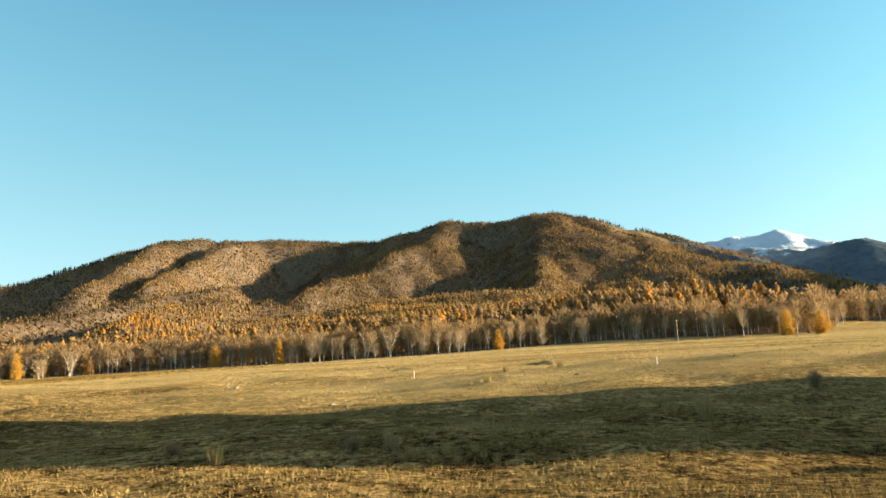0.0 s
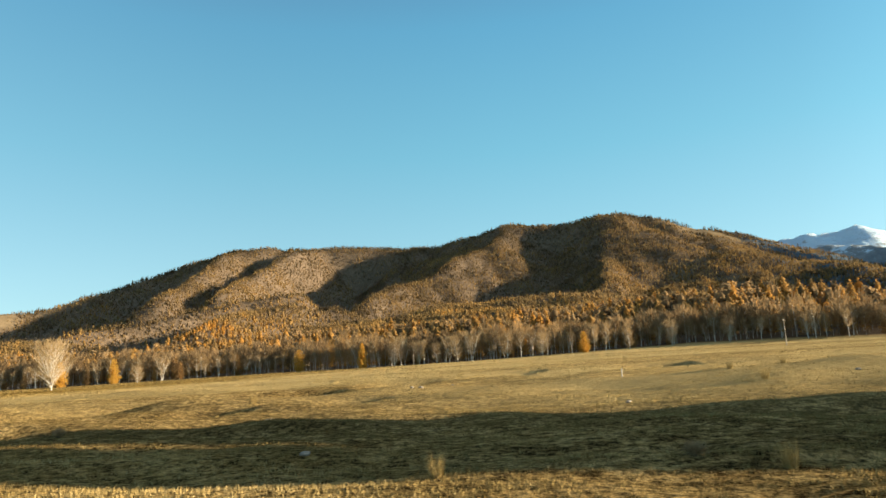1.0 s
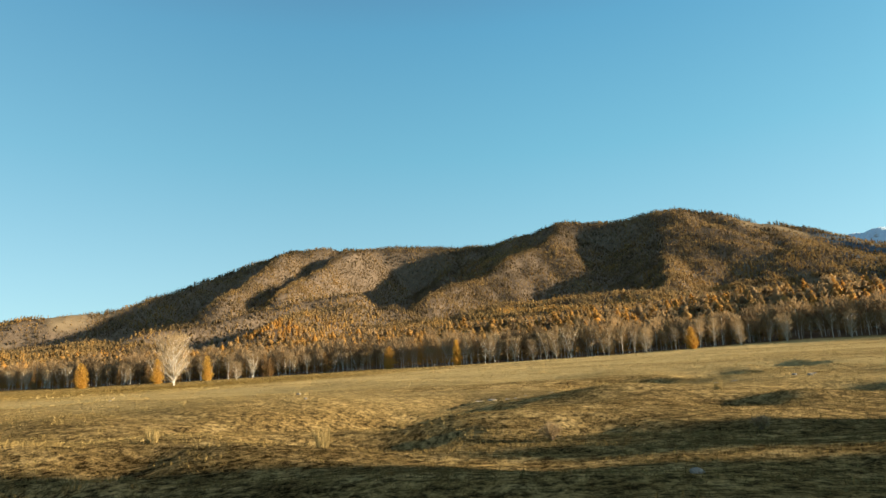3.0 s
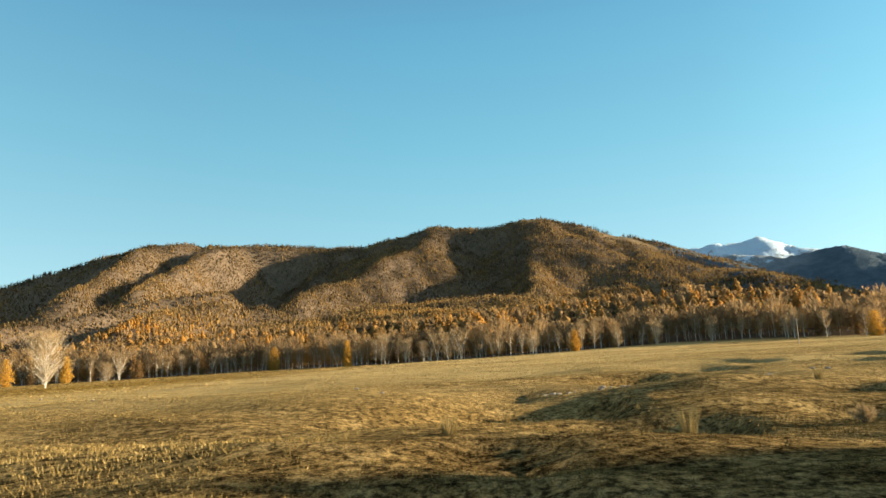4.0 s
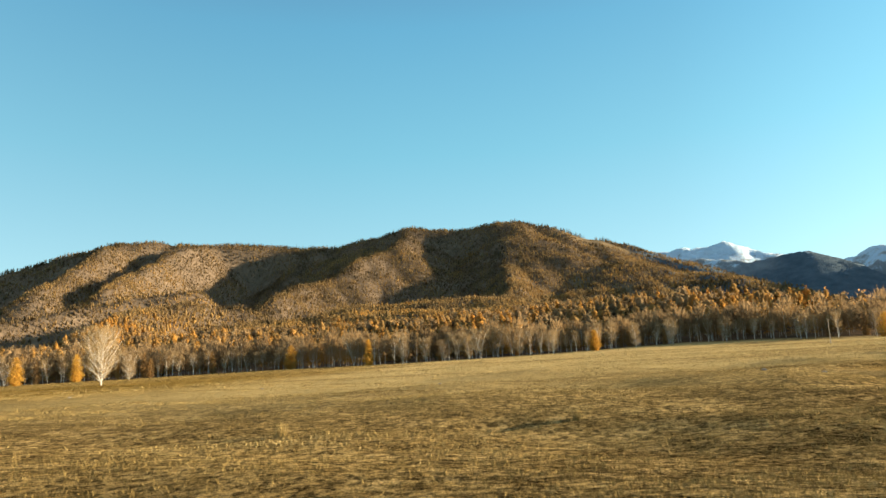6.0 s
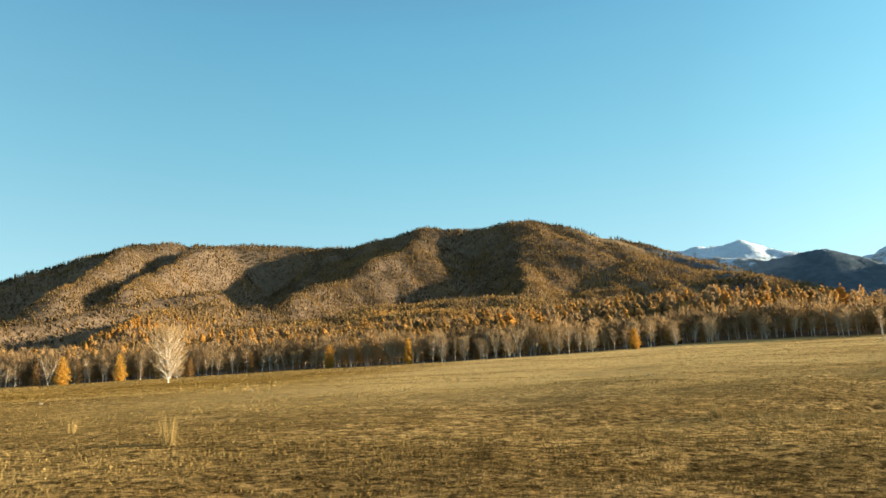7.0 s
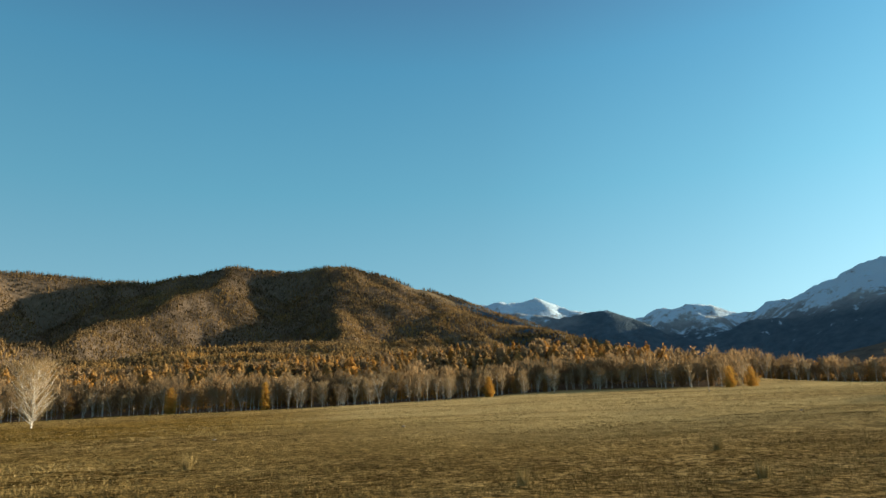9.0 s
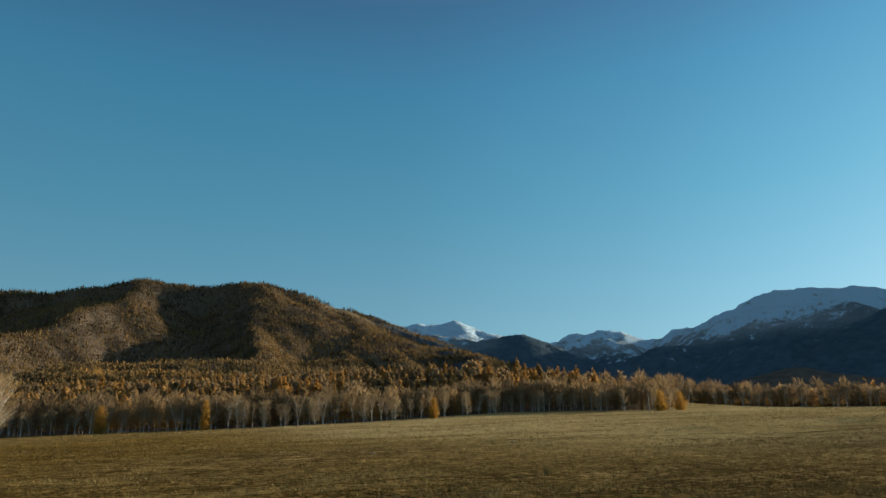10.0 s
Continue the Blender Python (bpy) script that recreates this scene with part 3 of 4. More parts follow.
def make_birch(name, label, arrays, twigs=None):
    root = new(name)
    (wv, wf), (tv, tf), lv = arrays
    mesh_object("trunk", wv, wf, BIRCH_BARK, parent=root, smooth=True)
    mesh_object("crown", tv, tf, twigs or BIRCH_TWIG, parent=root)
    if lv:
        tagged(mesh_object("leaves", lv[0], lv[1], BIRCH_LEAF, parent=root), "sparse straw-yellow leaves")
    return tagged(root, label, "tree")


def make_larch(name, label, arrays, needles=None):
    root = new(name)
    (wv, wf), (cv, cf) = arrays
    mesh_object("trunk", wv, wf, LARCH_BARK, parent=root, smooth=True)
    mesh_object("crown", cv, cf, needles or LARCH_NEEDLE, parent=root)
    return tagged(root, label, "tree")


def stand(x, y, turn=0.0, size=1.0, sink=0.12):
    z = float(height(x, y)) - sink
    return Matrix.Translation((x, y, z)) @ Matrix.Rotation(turn, 4, "Z") @ Matrix.Diagonal((size, size, size, 1))


# ---- single trees in the meadow ----
r1 = np.random.default_rng(11)
big = make_birch("birch_tree", "tall bare white birch standing alone in dry meadow", birch_arrays(18.4, 6.2, r1, 4200, 22, 5, 0.06, 1100, 0.06, 1.9, (0.6, 1.5)), twigs=BIG_TWIG)
big.matrix_basis = stand(-211, 214, 0.4)
LONE = [  # kind, x, y, height, spread
    ("larch", -204, 417, 14.5, 5.6), ("larch", -151, 394, 15.5, 3.8), ("larch", -15, 404, 12.5, 4.0),
    ("larch", 146, 384, 14, 6.0), ("larch", 165, 387, 13, 6.2), ("larch", -325, 389, 16.5, 4.8), ("larch", -345, 365, 16, 5.4), ("larch", -372, 331, 15, 5.4),
    ("birch", -131, 396, 15.5, 4.6), ("birch", -106, 407, 12.5, 5.0), ("birch", -91, 398, 16, 4.2), ("birch", -354, 466, 19.0, 6.4), ("birch", -118, 409, 15, 4.6), ("birch", -61, 402, 16, 5.0), ("birch", -40, 405, 14, 4.8), ("birch", 12, 412, 15, 4.6), ("birch", 38, 424, 16, 4.8), ("birch", 70, 420, 15, 4.6), ("birch", -262, 330, 10, 4.4),
]
for kind, x, y, h, s in LONE:
    if kind == "larch":
        o = make_larch("larch_tree", "golden orange autumn larch at the meadow's edge", larch_arrays(h, s, r1, 3600, 0.04, 0.36))
    else:
        o = make_birch("birch_tree", "bare pale birch at the meadow's edge", birch_arrays(h, s * 0.85, r1, 2200, 26, 2, 0.07, 0, 0.10, 1.4, (0.25, 1.3)))
    o.matrix_basis = stand(x, y, r1.uniform(0, 6))

# ---- trees along the forest edge ----
def edge_forest():
    r = np.random.default_rng(23)
    kinds = []
    for k in range(7):
        o = make_birch("birch_tree", "slender bare white birch in the forest edge", birch_arrays(17, r.uniform(2.6, 4.0), r, 1080, 18, int(r.integers(1, 4)), r.uniform(0.14, 0.30), 0, 0.10, 1.0, (0.7, 1.9)))
        kinds.append((o, 17))
    for k in range(4):
        o = make_larch("larch_tree", "tawny autumn larch in the forest edge", larch_arrays(17, r.uniform(3.2, 4.4), r, 900, 0.06, 0.55), EDGE_NEEDLE)
        kinds.append((o, 17))
    for o, _ in kinds:
        tagged(o, group="trees along the forest edge")
    used = set()
    xs = np.arange(-640, 640, 4.3)
    for n, x in enumerate(xs):
        x = x + r.normal(0, 1.5)
        y = edge_y(x) + r.uniform(-8, 10) + (5 if n % 2 else -2)
        j = int(r.integers(0, 7)) if r.random() < 0.8 else 7 + int(r.integers(0, 4))
        o, h = kinds[j]
        m = stand(x, y, r.uniform(0, 6.28), r.uniform(0.72, 1.08))
        if j in used:
            copy_thing(o, m)
        else:
            o.matrix_basis = m
            used.add(j)


edge_forest()


# ---- woods as one mesh each ----
def scatter(templates, x, y, scale, tint, r, sink=0.3):
    z = height(x, y) - sink
    which = r.integers(0, len(templates), len(x))
    turn = r.uniform(0, 6.28, len(x))
    vs, fs, ts, n = [], [], [], 0
    for k, (v, f) in enumerate(templates):
        i = np.where(which == k)[0]
        c, s = np.cos(turn[i])[:, None], np.sin(turn[i])[:, None]
        q = scale[i][:, None]
        px = (v[None, :, 0] * c - v[None, :, 1] * s) * q + x[i][:, None]
        py = (v[None, :, 0] * s + v[None, :, 1] * c) * q + y[i][:, None]
        pz = v[None, :, 2] * q + z[i][:, None]
        vs.append(np.stack([px, py, pz], -1).reshape(-1, 3))
        fs.append((f[None] + (np.arange(len(i)) * len(v))[:, None, None] + n).reshape(-1, 3))
        ts.append(np.repeat(tint[i], len(v)))
        n += len(i) * len(v)
    return np.concatenate(vs), np.concatenate(fs), np.concatenate(ts)


def crown_template(h, spread, r, count, shape, grain=0.2):
    s = r.uniform(0.0, 1, count)
    if shape == "cone":
        z = h * (0.14 + 0.84 * s)
        rad = spread * (1 - s) ** 0.75 * np.sqrt(r.uniform(0.15, 1, count)) + 0.1
        size = spread * grain * (0.55 + 0.6 * (1 - s)) * r.uniform(0.7, 1.2, count)
    else:
        z = h * (0.16 + 0.82 * s)
        rad = spread * np.sin(np.pi * (0.10 + 0.84 * s)) ** 0.8 * np.sqrt(r.uniform(0.1, 1, count))
        size = spread * grain * r.uniform(0.6, 1.2, count)
    a = r.uniform(0, 6.28, count)
    v, f = flakes(np.stack([rad * np.cos(a), rad * np.sin(a), z], 1), size, r)
    return v, f


def spire(h, spread, r, sides, rings):
    v, f = [], []
    for z, w in rings:
        turn = r.uniform(0, 6.28)
        for q in range(sides):
            a = turn + 2 * math.pi * (q + 0.22 * r.normal()) / sides
            k = spread * w * r.uniform(0.62, 1.25)
            v.append((k * math.cos(a), k * math.sin(a), h * (z + r.normal(0, 0.04))))
    v.append((r.normal(0, 0.25), r.normal(0, 0.25), h))
    for k in range(len(rings) - 1):
        for q in range(sides):
            a0, a1 = k * sides + q, k * sides + (q + 1) % sides
            f += [(a0, a1, a1 + sides), (a0, a1 + sides, a0 + sides)]
    last = (len(rings) - 1) * sides
    f += [(last + q, last + (q + 1) % sides, len(v) - 1) for q in range(sides)]
    return np.array(v), np.array(f)


CONE = [(0.02, 0.85), (0.22, 1.0), (0.52, 0.84), (0.82, 0.46)]
EGG = [(0.10, 0.42), (0.30, 0.88), (0.58, 1.0), (0.84, 0.62)]
LOW_CONE = [(0.03, 0.75), (0.40, 0.95), (0.78, 0.45)]
LOW_EGG = [(0.05, 0.62), (0.42, 1.0), (0.80, 0.66)]


def trunk_template(h, r0, lean):
    return tube([(0, 0, 0), (lean * 0.4, 0, h * 0.5), (lean, 0.1, h * 0.9)], [r0, r0 * 0.7, r0 * 0.2], 3)


def jitter_grid(x0, x1, y0, y1, gap, r):
    gx, gy = np.meshgrid(np.arange(x0, x1, gap), np.arange(y0, y1, gap))
    x, y = gx.ravel() + r.uniform(-0.48, 0.48, gx.size) * gap, gy.ravel() + r.uniform(-0.48, 0.48, gx.size) * gap
    return x, y


def leafy(h, spread, r, rings, shape):
    """A dense inner crown, ragged outside with small sprays."""
    return join([spire(h * 0.9, spread * 0.72, r, 6, rings), crown_template(h, spread, r, 46, shape, 0.22)])


def plume(h, spread, r, count, width=0.5, low=0.02):
    """A bare crown of upswept twigs."""
    s = r.random(count) ** 0.8
    a = r.uniform(0, 6.28, count)
    rad = spread * np.sin(np.pi * (0.12 + 0.80 * s)) ** 0.9 * r.uniform(0.15, 1, count)
    base = np.stack([rad * np.cos(a), rad * np.sin(a), h * (low + (0.86 - low) * s)], 1)
    way = np.stack([np.cos(a) * 0.4, np.sin(a) * 0.4, np.ones(count)], 1) + r.normal(0, 0.25, (count, 3))
    way /= np.linalg.norm(way, axis=1)[:, None]
    return slivers(base, way, h * r.uniform(0.09, 0.2, count), width * r.uniform(0.6, 1.4, count), r)


def near_woods():
    r = np.random.default_rng(31)
    x1, y1 = jitter_grid(-760, 640, 180, 700, 11.0, r)
    x3, y3 = jitter_grid(-640, 640, 180, 640, 4.3, r)
    near = (y3 - edge_y(x3) > 6) & (y3 - edge_y(x3) < 34)
    x3, y3 = x3[near], y3[near]
    x2, y2 = jitter_grid(-760, 620, 700, 1250, 10.6, r)
    x, y = np.concatenate([x1, x2, x3]), np.concatenate([y1, y2, y3])
    d = y - edge_y(x)
    keep = (d > 6) & (r.random(len(x)) < 0.92) & ~((d > 90) & (height(x, y) < 3) & (x < 120) & (d > 130) & (y < 520))
    x, y, d = x[keep], y[keep], d[keep]
    share = 0.22 + 0.42 * step(30, 160, d) + 0.30 * fractal(x, y, 90, 2, 5)
    is_larch = r.random(len(x)) < share
    tint = np.clip(0.45 + 0.42 * fractal(x, y, 60, 3, 8) + r.normal(0, 0.17, len(x)), 0, 1)
    larch = [leafy(r.uniform(13, 17), r.uniform(4.2, 5.6), r, EGG if k % 2 else CONE, "cone") for k in range(14)]
    birch = [leafy(r.uniform(12, 16), r.uniform(4.4, 6.0), r, EGG, "egg") for _ in range(14)]
    feather = [plume(16.5, r.uniform(2.6, 4.0), r, 96, 0.42, 0.34) for _ in range(12)]
    trunks = [trunk_template(15, r.uniform(0.08, 0.14), r.normal(0, 0.5)) for _ in range(4)]
    sc = np.clip(r.normal(1.0, 0.26, len(x)), 0.45, 1.6) * (1 - 0.2 * step(150, 400, d))
    needle = [crown_template(16, r.uniform(3.0, 4.2), r, 110, "cone", 0.14) for _ in range(8)]
    k = is_larch & (d < 46)
    v, f, t = scatter(needle, x[k], y[k], sc[k], tint[k], r)
    tagged(mesh_object("larch_thicket", v, f, LARCH_FAR, dict(tint=t)), "tawny larch crowns behind the forest edge", "wood", kind="stuff")
    k = is_larch & (d >= 46)
    v, f, t = scatter(larch, x[k], y[k], sc[k], tint[k], r)
    tagged(mesh_object("larch_wood", v, f, LARCH_FAR, dict(tint=t), smooth=True), "dense orange and tawny larch wood behind the meadow", "wood", kind="stuff")
    b = ~is_larch & (d < 46)
    v, f, t = scatter(feather, x[b], y[b], sc[b] * 1.05, tint[b], r)
    tagged(mesh_object("birch_thicket", v, f, BIRCH_FAR, dict(tint=t)), "feathery bare birch crowns behind the forest edge", "wood", kind="stuff")
    b = ~is_larch & (d >= 46)
    v, f, t = scatter(birch, x[b], y[b], sc[b], tint[b], r)
    tagged(mesh_object("birch_wood", v, f, BIRCH_FAR, dict(tint=t), smooth=True), "dense grey-brown wood of bare birches", "wood", kind="stuff")
    b = ~is_larch & (d < 110) & (r.random(len(b)) < 0.42)
    v, f, t = scatter(trunks, x[b], y[b], sc[b], tint[b], r)
    tagged(mesh_object("birch_stems", v, f, BIRCH_BARK), "pale birch stems among the trees", "wood", kind="stuff")


near_woods()


def hill_woods():
    r = np.random.default_rng(47)
    xa, ya = jitter_grid(-1500, 900, 1230, 2300, 7.6, r)
    xb, yb = jitter_grid(-2500, 1100, 2250, 3480, 8.0, r)
    xc, yc = jitter_grid(-2900, -1500, 700, 2250, 9.0, r)
    xd, yd = jitter_grid(-1500, -760, 620, 1240, 7.0, r)
    x, y = np.concatenate([xa, xb, xc, xd]), np.concatenate([ya, yb, yc, yd])
    z = height(x, y)
    # keep what faces the meadow or stands near a skyline
    before = np.maximum.reduce([height(x + (-80 - x) * k, y * (1 - k)) / (1 - k) for k in (0.03, 0.07, 0.12, 0.2, 0.3)])
    keep = (before < z + 26) & (z > 6) & (x < 980 + 0.04 * y)
    keep &= r.random(len(x)) > glade(x, y) * 0.9
    keep &= r.random(len(x)) < 0.98 - 0.40 * step(0.0, 0.7, fractal(x, y, 90, 3, 55))
    keep &= ~((x > 640) & (y < 1500)) & (y > edge_y(x) + 10)
    x, y, z = x[keep], y[keep], z[keep]
    tint = 0.46 + 0.22 * fractal(x, y, 300, 3, 18) + 0.30 * fractal(x, y, 60, 2, 19) + r.normal(0, 0.08, len(x)) - 0.12 * step(250, 600, z) + 0.10 * step(1700, 1250, y)
    conifer = r.random(len(x)) < 0.03 + 0.06 * step(380, 560, z) + 0.14 * step(0.1, 0.6, fractal(x, y, 240, 2, 91))
    tint = np.where(conifer, 0.03, np.clip(tint, 0.12, 1))
    templates = [crown_template(r.uniform(10, 15), r.uniform(3.0, 4.4), r, 15, "cone" if k % 3 else "egg", 0.40) if k % 2 else spire(r.uniform(9, 14), r.uniform(2.3, 3.3), r, 3, LOW_EGG if k % 4 else LOW_CONE) for k in range(40)]
    v, f, t = scatter(templates, x, y, np.clip(r.normal(0.92, 0.22, len(x)) + 0.18 * fractal(x, y, 70, 2, 57), 0.45, 1.6), tint, r, 0.8)
    tagged(mesh_object("hill_forest", v, f, HILL_TREES, dict(tint=t), smooth=True), "brown autumn larch forest covering the hillsides", "forest", kind="stuff")


def crest_firs():
    r = np.random.default_rng(53)
    line = CREST[0][1][3:] + CREST[1][1][1:7]
    reach = np.concatenate([[0], np.cumsum([math.hypot(b[0] - a[0], b[1] - a[1]) for a, b in zip(line, line[1:])])])
    at = r.uniform(0, reach[-1], 1500)
    at = at[fractal(at, at * 0, 140, 3, 59) > -0.25]
    x = np.interp(at, reach, [p[0] for p in line]) + r.normal(0, 6, len(at))
    y = np.interp(at, reach, [p[1] for p in line]) + r.normal(0, 9, len(at)) - 4
    shapes = [spire(r.uniform(14, 21), r.uniform(1.5, 2.4), r, 4, CONE) for _ in range(10)]
    v, f, t = scatter(shapes, x, y, np.clip(r.normal(0.95, 0.22, len(x)), 0.5, 1.4), r.uniform(0.0, 0.35, len(x)), r, 0.8)
    tagged(mesh_object("crest_conifers", v, f, HILL_TREES, dict(tint=t)), "dark slender conifers standing along the hill's crest", "forest", kind="stuff")


hill_woods()
crest_firs()


# ---- dry grass ----
def grass_clump(r, blades, h, spread, splay=0.55, width=0.035):
    a = r.uniform(0, 6.28, blades)
    d = spread * np.sqrt(r.random(blades))
    base = np.stack([d * np.cos(a), d * np.sin(a), np.zeros(blades)], 1)
    way = np.stack([np.cos(a) * r.uniform(0.05, splay, blades), np.sin(a) * r.uniform(0.05, splay, blades), np.ones(blades)], 1)
    way += r.normal(0, 0.12, way.shape)
    return slivers(base, way / np.linalg.norm(way, axis=1)[:, None], h * r.uniform(0.55, 1.2, blades), width * r.uniform(0.6, 1.5, blades), r)


def meadow_grass():
    r = np.random.default_rng(61)
    xs, ys, ss, ts = [], [], [], []
    for x0, x1, y0, y1, per, size in ((-184, 16, 11.2, 20, 31.0, 0.72), (-197, 26, 20, 32, 17.0, 0.9), (-215, 36, 32, 52, 7.0, 0.95), (-250, 60, 52, 95, 1.9, 1.15)):
        n = int((x1 - x0) * (y1 - y0) * per)
        x, y = r.uniform(x0, x1, n), r.uniform(y0, y1, n)
        y = np.minimum(y, edge_y(x) - 2)
        thick = fractal(x * 0.5, y, 6, 3, 5) + 0.5 * fractal(x, y, 30, 2, 15)
        k = r.random(n) < np.clip(0.85 + 0.25 * thick, 0.6, 1)
        m = k.sum()
        xs.append(x[k]), ys.append(y[k])
        ss.append(size * r.uniform(0.5, 1.2, m) * np.clip(1 + 0.2 * thick[k], 0.6, 1.3))
        ts.append(np.clip(0.43 + 0.34 * fractal(x[k] * 0.5, y[k], 7, 3, 33) + 0.04 + 0.12 * step(-40, -10, x[k]) - 0.22 * step(-140, -195, x[k]) + 0.14 * (y0 > 50) + r.normal(0, 0.13, m), 0, 1))
    # taller pale stalks, and brown weeds
    for n, size, shade in ((420, 1.3, 0.6), (1800, 1.2, 0.08)):
        x, y = r.uniform(-200, 30, n), 11 + 60 * r.random(n) ** 1.6
        k = fractal(x, y, 22, 3, 44 + int(size * 10)) > 0.05
        m = k.sum()
        xs.append(x[k]), ys.append(y[k]), ss.append(size * r.uniform(0.7, 1.5, m)), ts.append(np.full(m, shade))
    x, y, s, tint = (np.concatenate(q) for q in (xs, ys, ss, ts))
    clumps = [grass_clump(r, 7, 0.15, 0.30, 1.1, 0.026) for _ in range(16)]
    v, f, t = scatter(clumps, x, y, s, tint, r, 0.02)
    tagged(mesh_object("meadow_grass", v, f, GRASS_BLADE, dict(tint=t)), "short dry straw-yellow grass growing over the meadow", "grass", kind="stuff")
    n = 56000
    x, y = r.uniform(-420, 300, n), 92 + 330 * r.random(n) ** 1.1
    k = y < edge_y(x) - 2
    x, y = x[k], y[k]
    # far clumps take a lighter tint than the near grass
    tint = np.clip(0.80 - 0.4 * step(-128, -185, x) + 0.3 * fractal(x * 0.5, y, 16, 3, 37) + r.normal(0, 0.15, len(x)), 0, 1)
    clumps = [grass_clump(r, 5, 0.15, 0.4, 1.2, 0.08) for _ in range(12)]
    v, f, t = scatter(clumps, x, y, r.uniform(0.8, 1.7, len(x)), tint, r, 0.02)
    tagged(mesh_object("far_pale_grass", v, f, GRASS_BLADE, dict(tint=t)), "pale straw grass on the far meadow", "grass", kind="stuff")


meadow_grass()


# ---- tall tufts, stones, posts ----
def tuft(x, y, h, blades, r):
    v, f = grass_clump(r, blades, h, 0.16 * h + 0.06, 0.3, 0.016)
    o = mesh_object("grass_tuft", v, f, GRASS_BLADE, dict(tint=np.full(len(v), 0.8)))
    o.matrix_basis = stand(x, y, 0, 1.0, 0.02)
    return tagged(o, "tall pale dry grass tuft standing in the meadow", "grass tuft", "tall grass tufts")


r2 = np.random.default_rng(71)


def shrub(x, y, h, w, r):
    root = new("shrub")
    stems, tips, ways = [], [], []
    for k in range(16):
        a, lean = k * 2.4, r.uniform(0.15, 0.95)
        end = np.array([math.cos(a) * w * 0.5 * lean, math.sin(a) * w * 0.5 * lean, h * (1.05 - 0.45 * lean)])
        stems.append(tube([(0.03 * math.cos(a), 0.03 * math.sin(a), 0), end * 0.55 + np.array([0, 0, 0.06]), end], [0.014, 0.010, 0.003], 4))
        q = r.uniform(0.35, 1.0, 60)
        tips.append(end * q[:, None] + r.normal(0, 0.05, (60, 3)))
        d = end / np.linalg.norm(end) + r.normal(0, 0.5, (60, 3))
        ways.append(d / np.linalg.norm(d, axis=1)[:, None])
    v, f = join(stems)
    mesh_object("stem_cluster", v, f, LARCH_BARK, parent=root, smooth=True)
    tips, ways = np.concatenate(tips), np.concatenate(ways)
    v, f = slivers(tips, ways, r.uniform(0.08, 0.2, len(tips)), r.uniform(0.012, 0.03, len(tips)), r)
    mesh_object("crown", v, f, BIRCH_TWIG, parent=root)
    root.matrix_basis = stand(x, y, 0.0, 1.0, 0.03)
    return tagged(root, "low leafless grey-brown shrub standing in dry grass", "shrub", "shrubs in the meadow")


for x, y, h in ((-120.4, 25.4, 1.05), (-148.9, 36, 0.8), (-126.8, 30, 0.6), (-2.8, 48.5, 0.9), (-1.9, 63.8, 0.8), (3.4, 67.4, 0.8), (7.2, 28.3, 1.0), (15.9, 38.8, 0.9), (6.0, 29.2, 0.8),
                (-54.7, 26.3, 0.9), (-61.9, 26.9, 0.7), (-131, 22.2, 0.6), (-60, 48, 0.8), (-40, 50, 0.9), (-47, 58, 0.7), (-33, 20, 0.6), (-9.5, 19.5, 0.7), (-18, 18.6, 0.6), (-71, 19, 0.7),
                (-100, 30, 0.6), (-138, 24, 0.6), (-156, 27, 0.6), (-88, 33, 0.6)):
    tuft(x, y, h, 150, r2)


for x, y, h, w in ((7.4, 28.8, 0.95, 1.5), (15.8, 38.7, 1.0, 0.9), (-5.8, 21.7, 0.45, 0.7), (-4.6, 21.9, 0.6, 0.8), (-11.5, 20.6, 0.35, 0.6), (-47.7, 30.2, 0.6, 0.9), (-40.7, 31.2, 0.45, 0.6), (9.5, 18.6, 0.5, 0.9)):
    shrub(x, y, h, w, r2)
for k in range(9):
    tuft(-2.6 + r2.normal(0, 0.9), 20.4 + r2.normal(0, 0.6), r2.uniform(0.3, 0.55), 60, r2)


def stone_mesh(r, k):
    bm = bmesh.new()
    bmesh.ops.create_icosphere(bm, subdivisions=2, radius=1.0)
    for v in bm.verts:
        d = 1 + 0.22 * noise.noise(v.co * 1.3 + Vector((k * 7.1, 0, 0))) + 0.10 * noise.noise(v.co * 3.1 + Vector((0, k * 3.7, 0)))
        v.co *= d
        v.co.z *= 0.62
        v.co.x *= 1.25
    me = bpy.data.meshes.new("stone")
    bm.to_mesh(me)
    bm.free()
    me.materials.append(STONE)
    return me


STONES = [stone_mesh(r2, k) for k in range(6)]


def stone(x, y, size, label):
    o = new("stone", STONES[int(r2.integers(0, 6))])
    o.matrix_basis = stand(x, y, r2.uniform(0, 6.28), size, -0.25 * size)
    tagged(o, label, "stone", "stones in the meadow")


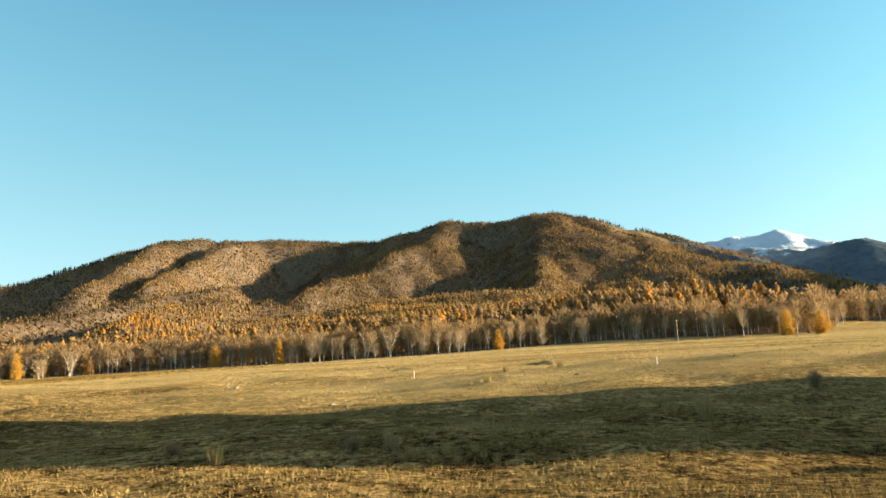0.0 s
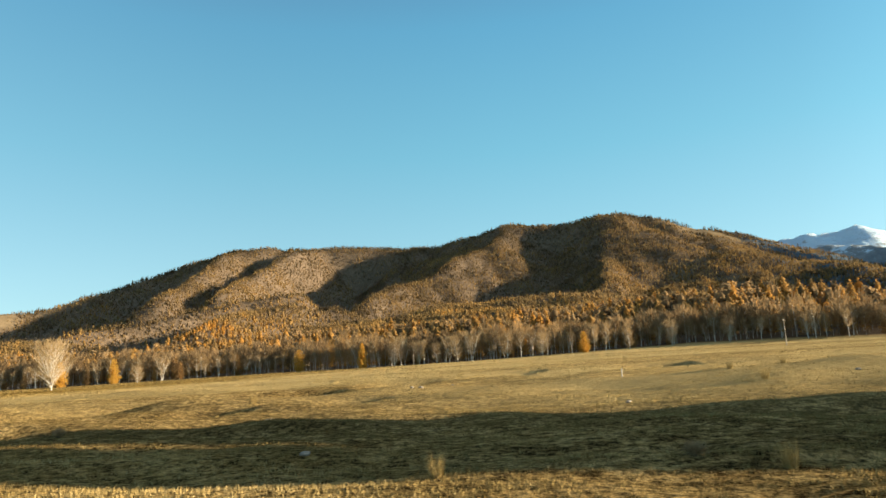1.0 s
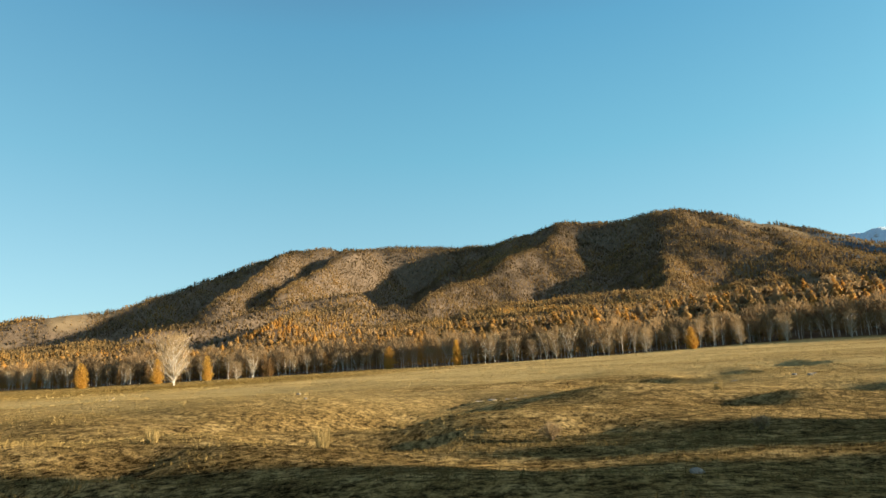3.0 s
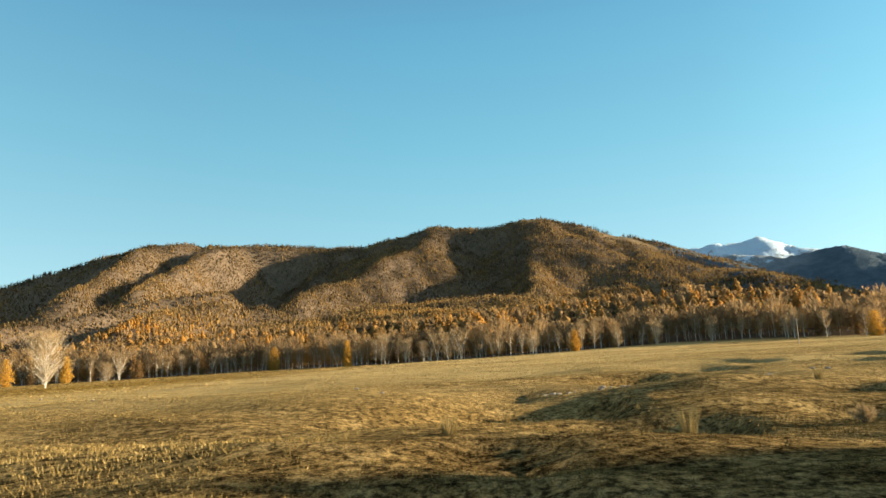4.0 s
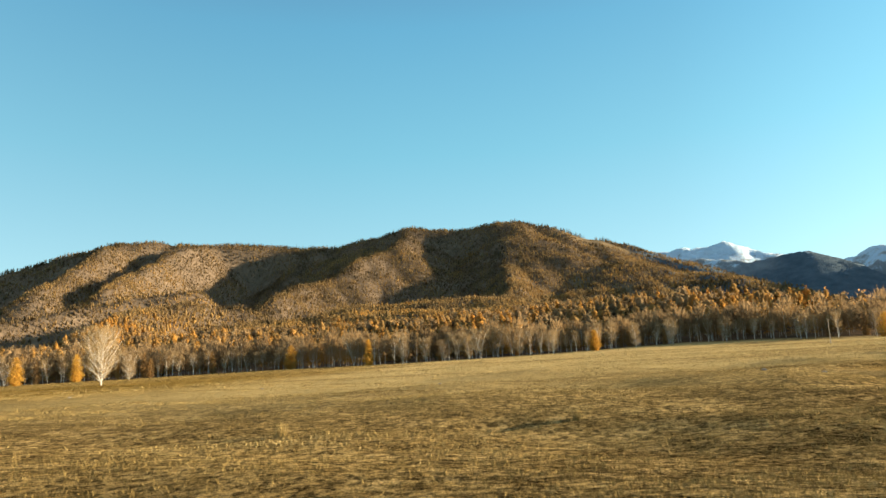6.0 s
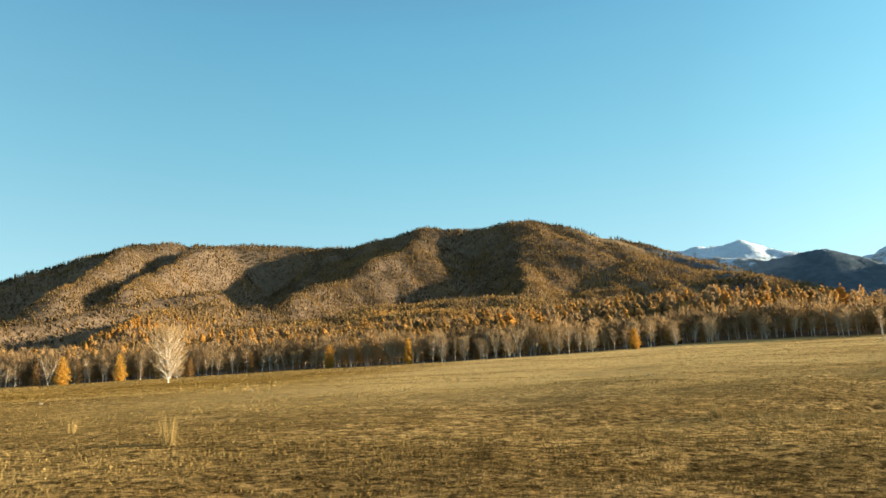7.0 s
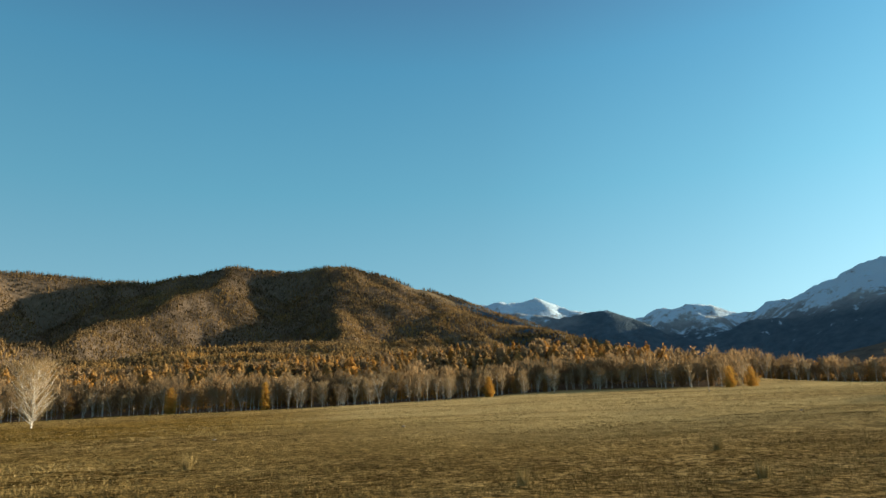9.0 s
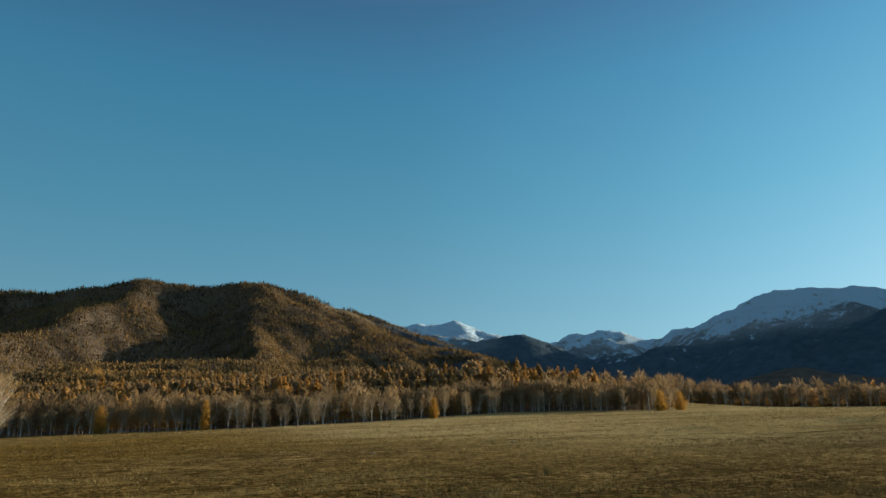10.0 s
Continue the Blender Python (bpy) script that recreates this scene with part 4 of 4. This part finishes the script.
for k in range(26):
    stone(-43.5 + r2.normal(0, 3.6), 63 + r2.normal(0, 1.5), r2.uniform(0.09, 0.24), "pale grey field stone in a scattered heap on dry grass")
for k in range(22):
    s = k / 21
    stone(-57.5 + 12 * s + r2.normal(0, 0.5), 57.2 + 7.2 * s + r2.normal(0, 0.6), r2.uniform(0.08, 0.22), "pale grey stone in a loose row across the meadow")
for x, y, q in ((-30.9, 68, 0.36), (-43.5, 21.8, 0.22), (-31.8, 36.6, 0.42), (-70.7, 53.7, 0.25), (-68.2, 50.2, 0.2), (-32, 68.5, 0.3), (-24, 24, 0.25), (-12, 40, 0.22), (4, 52, 0.25),
                (-95, 60, 0.2), (-133, 70, 0.25), (-150, 62, 0.2), (-118, 85, 0.25), (-29, 75, 0.2)):
    stone(x, y, q * 0.7, "pale weathered stone lying in short dry grass")


def utility_pole(x, y, h):
    root = new("utility_pole")
    v, f = tube([(0, 0, -0.3), (0, 0, h * 0.5), (0.05, 0, h)], [0.17, 0.15, 0.12], 10)
    mesh_object("post", v, f, POLE_WOOD, parent=root, smooth=True)
    bm = bmesh.new()
    bmesh.ops.create_cube(bm, size=1.0, matrix=Matrix.Translation((0, -0.16, h - 0.55)) @ Matrix.Diagonal((1.7, 0.1, 0.12, 1)))
    bmesh.ops.bevel(bm, geom=bm.edges[:], offset=0.012, segments=1, affect="EDGES")
    me = bpy.data.meshes.new("crossarm")
    bm.to_mesh(me)
    bm.free()
    me.materials.append(POLE_WOOD)
    new("crossarm", me).parent = root
    root.matrix_basis = stand(x, y, 0.5, 1.0, 0.0)
    return tagged(root, "weathered grey wooden pole at the forest edge", "utility pole")


utility_pole(67.4, 298.5, 11.0)


def marker_post(x, y):
    root = new("marker_post")
    v, f = tube([(0, 0, -0.1), (0, 0, 0.68), (0.0, 0, 0.73), (0, 0, 0.75)], [0.06, 0.055, 0.04, 0.005], 10)
    mesh_object("post", v, f, POST_WHITE, parent=root, smooth=True)
    root.matrix_basis = stand(x, y, 0.3, 1.0, 0.0)
    tagged(root, "short white painted marker post in dry grass", "marker post", "white posts")


marker_post(10.7, 55.7)
marker_post(-11.0, 65.0)
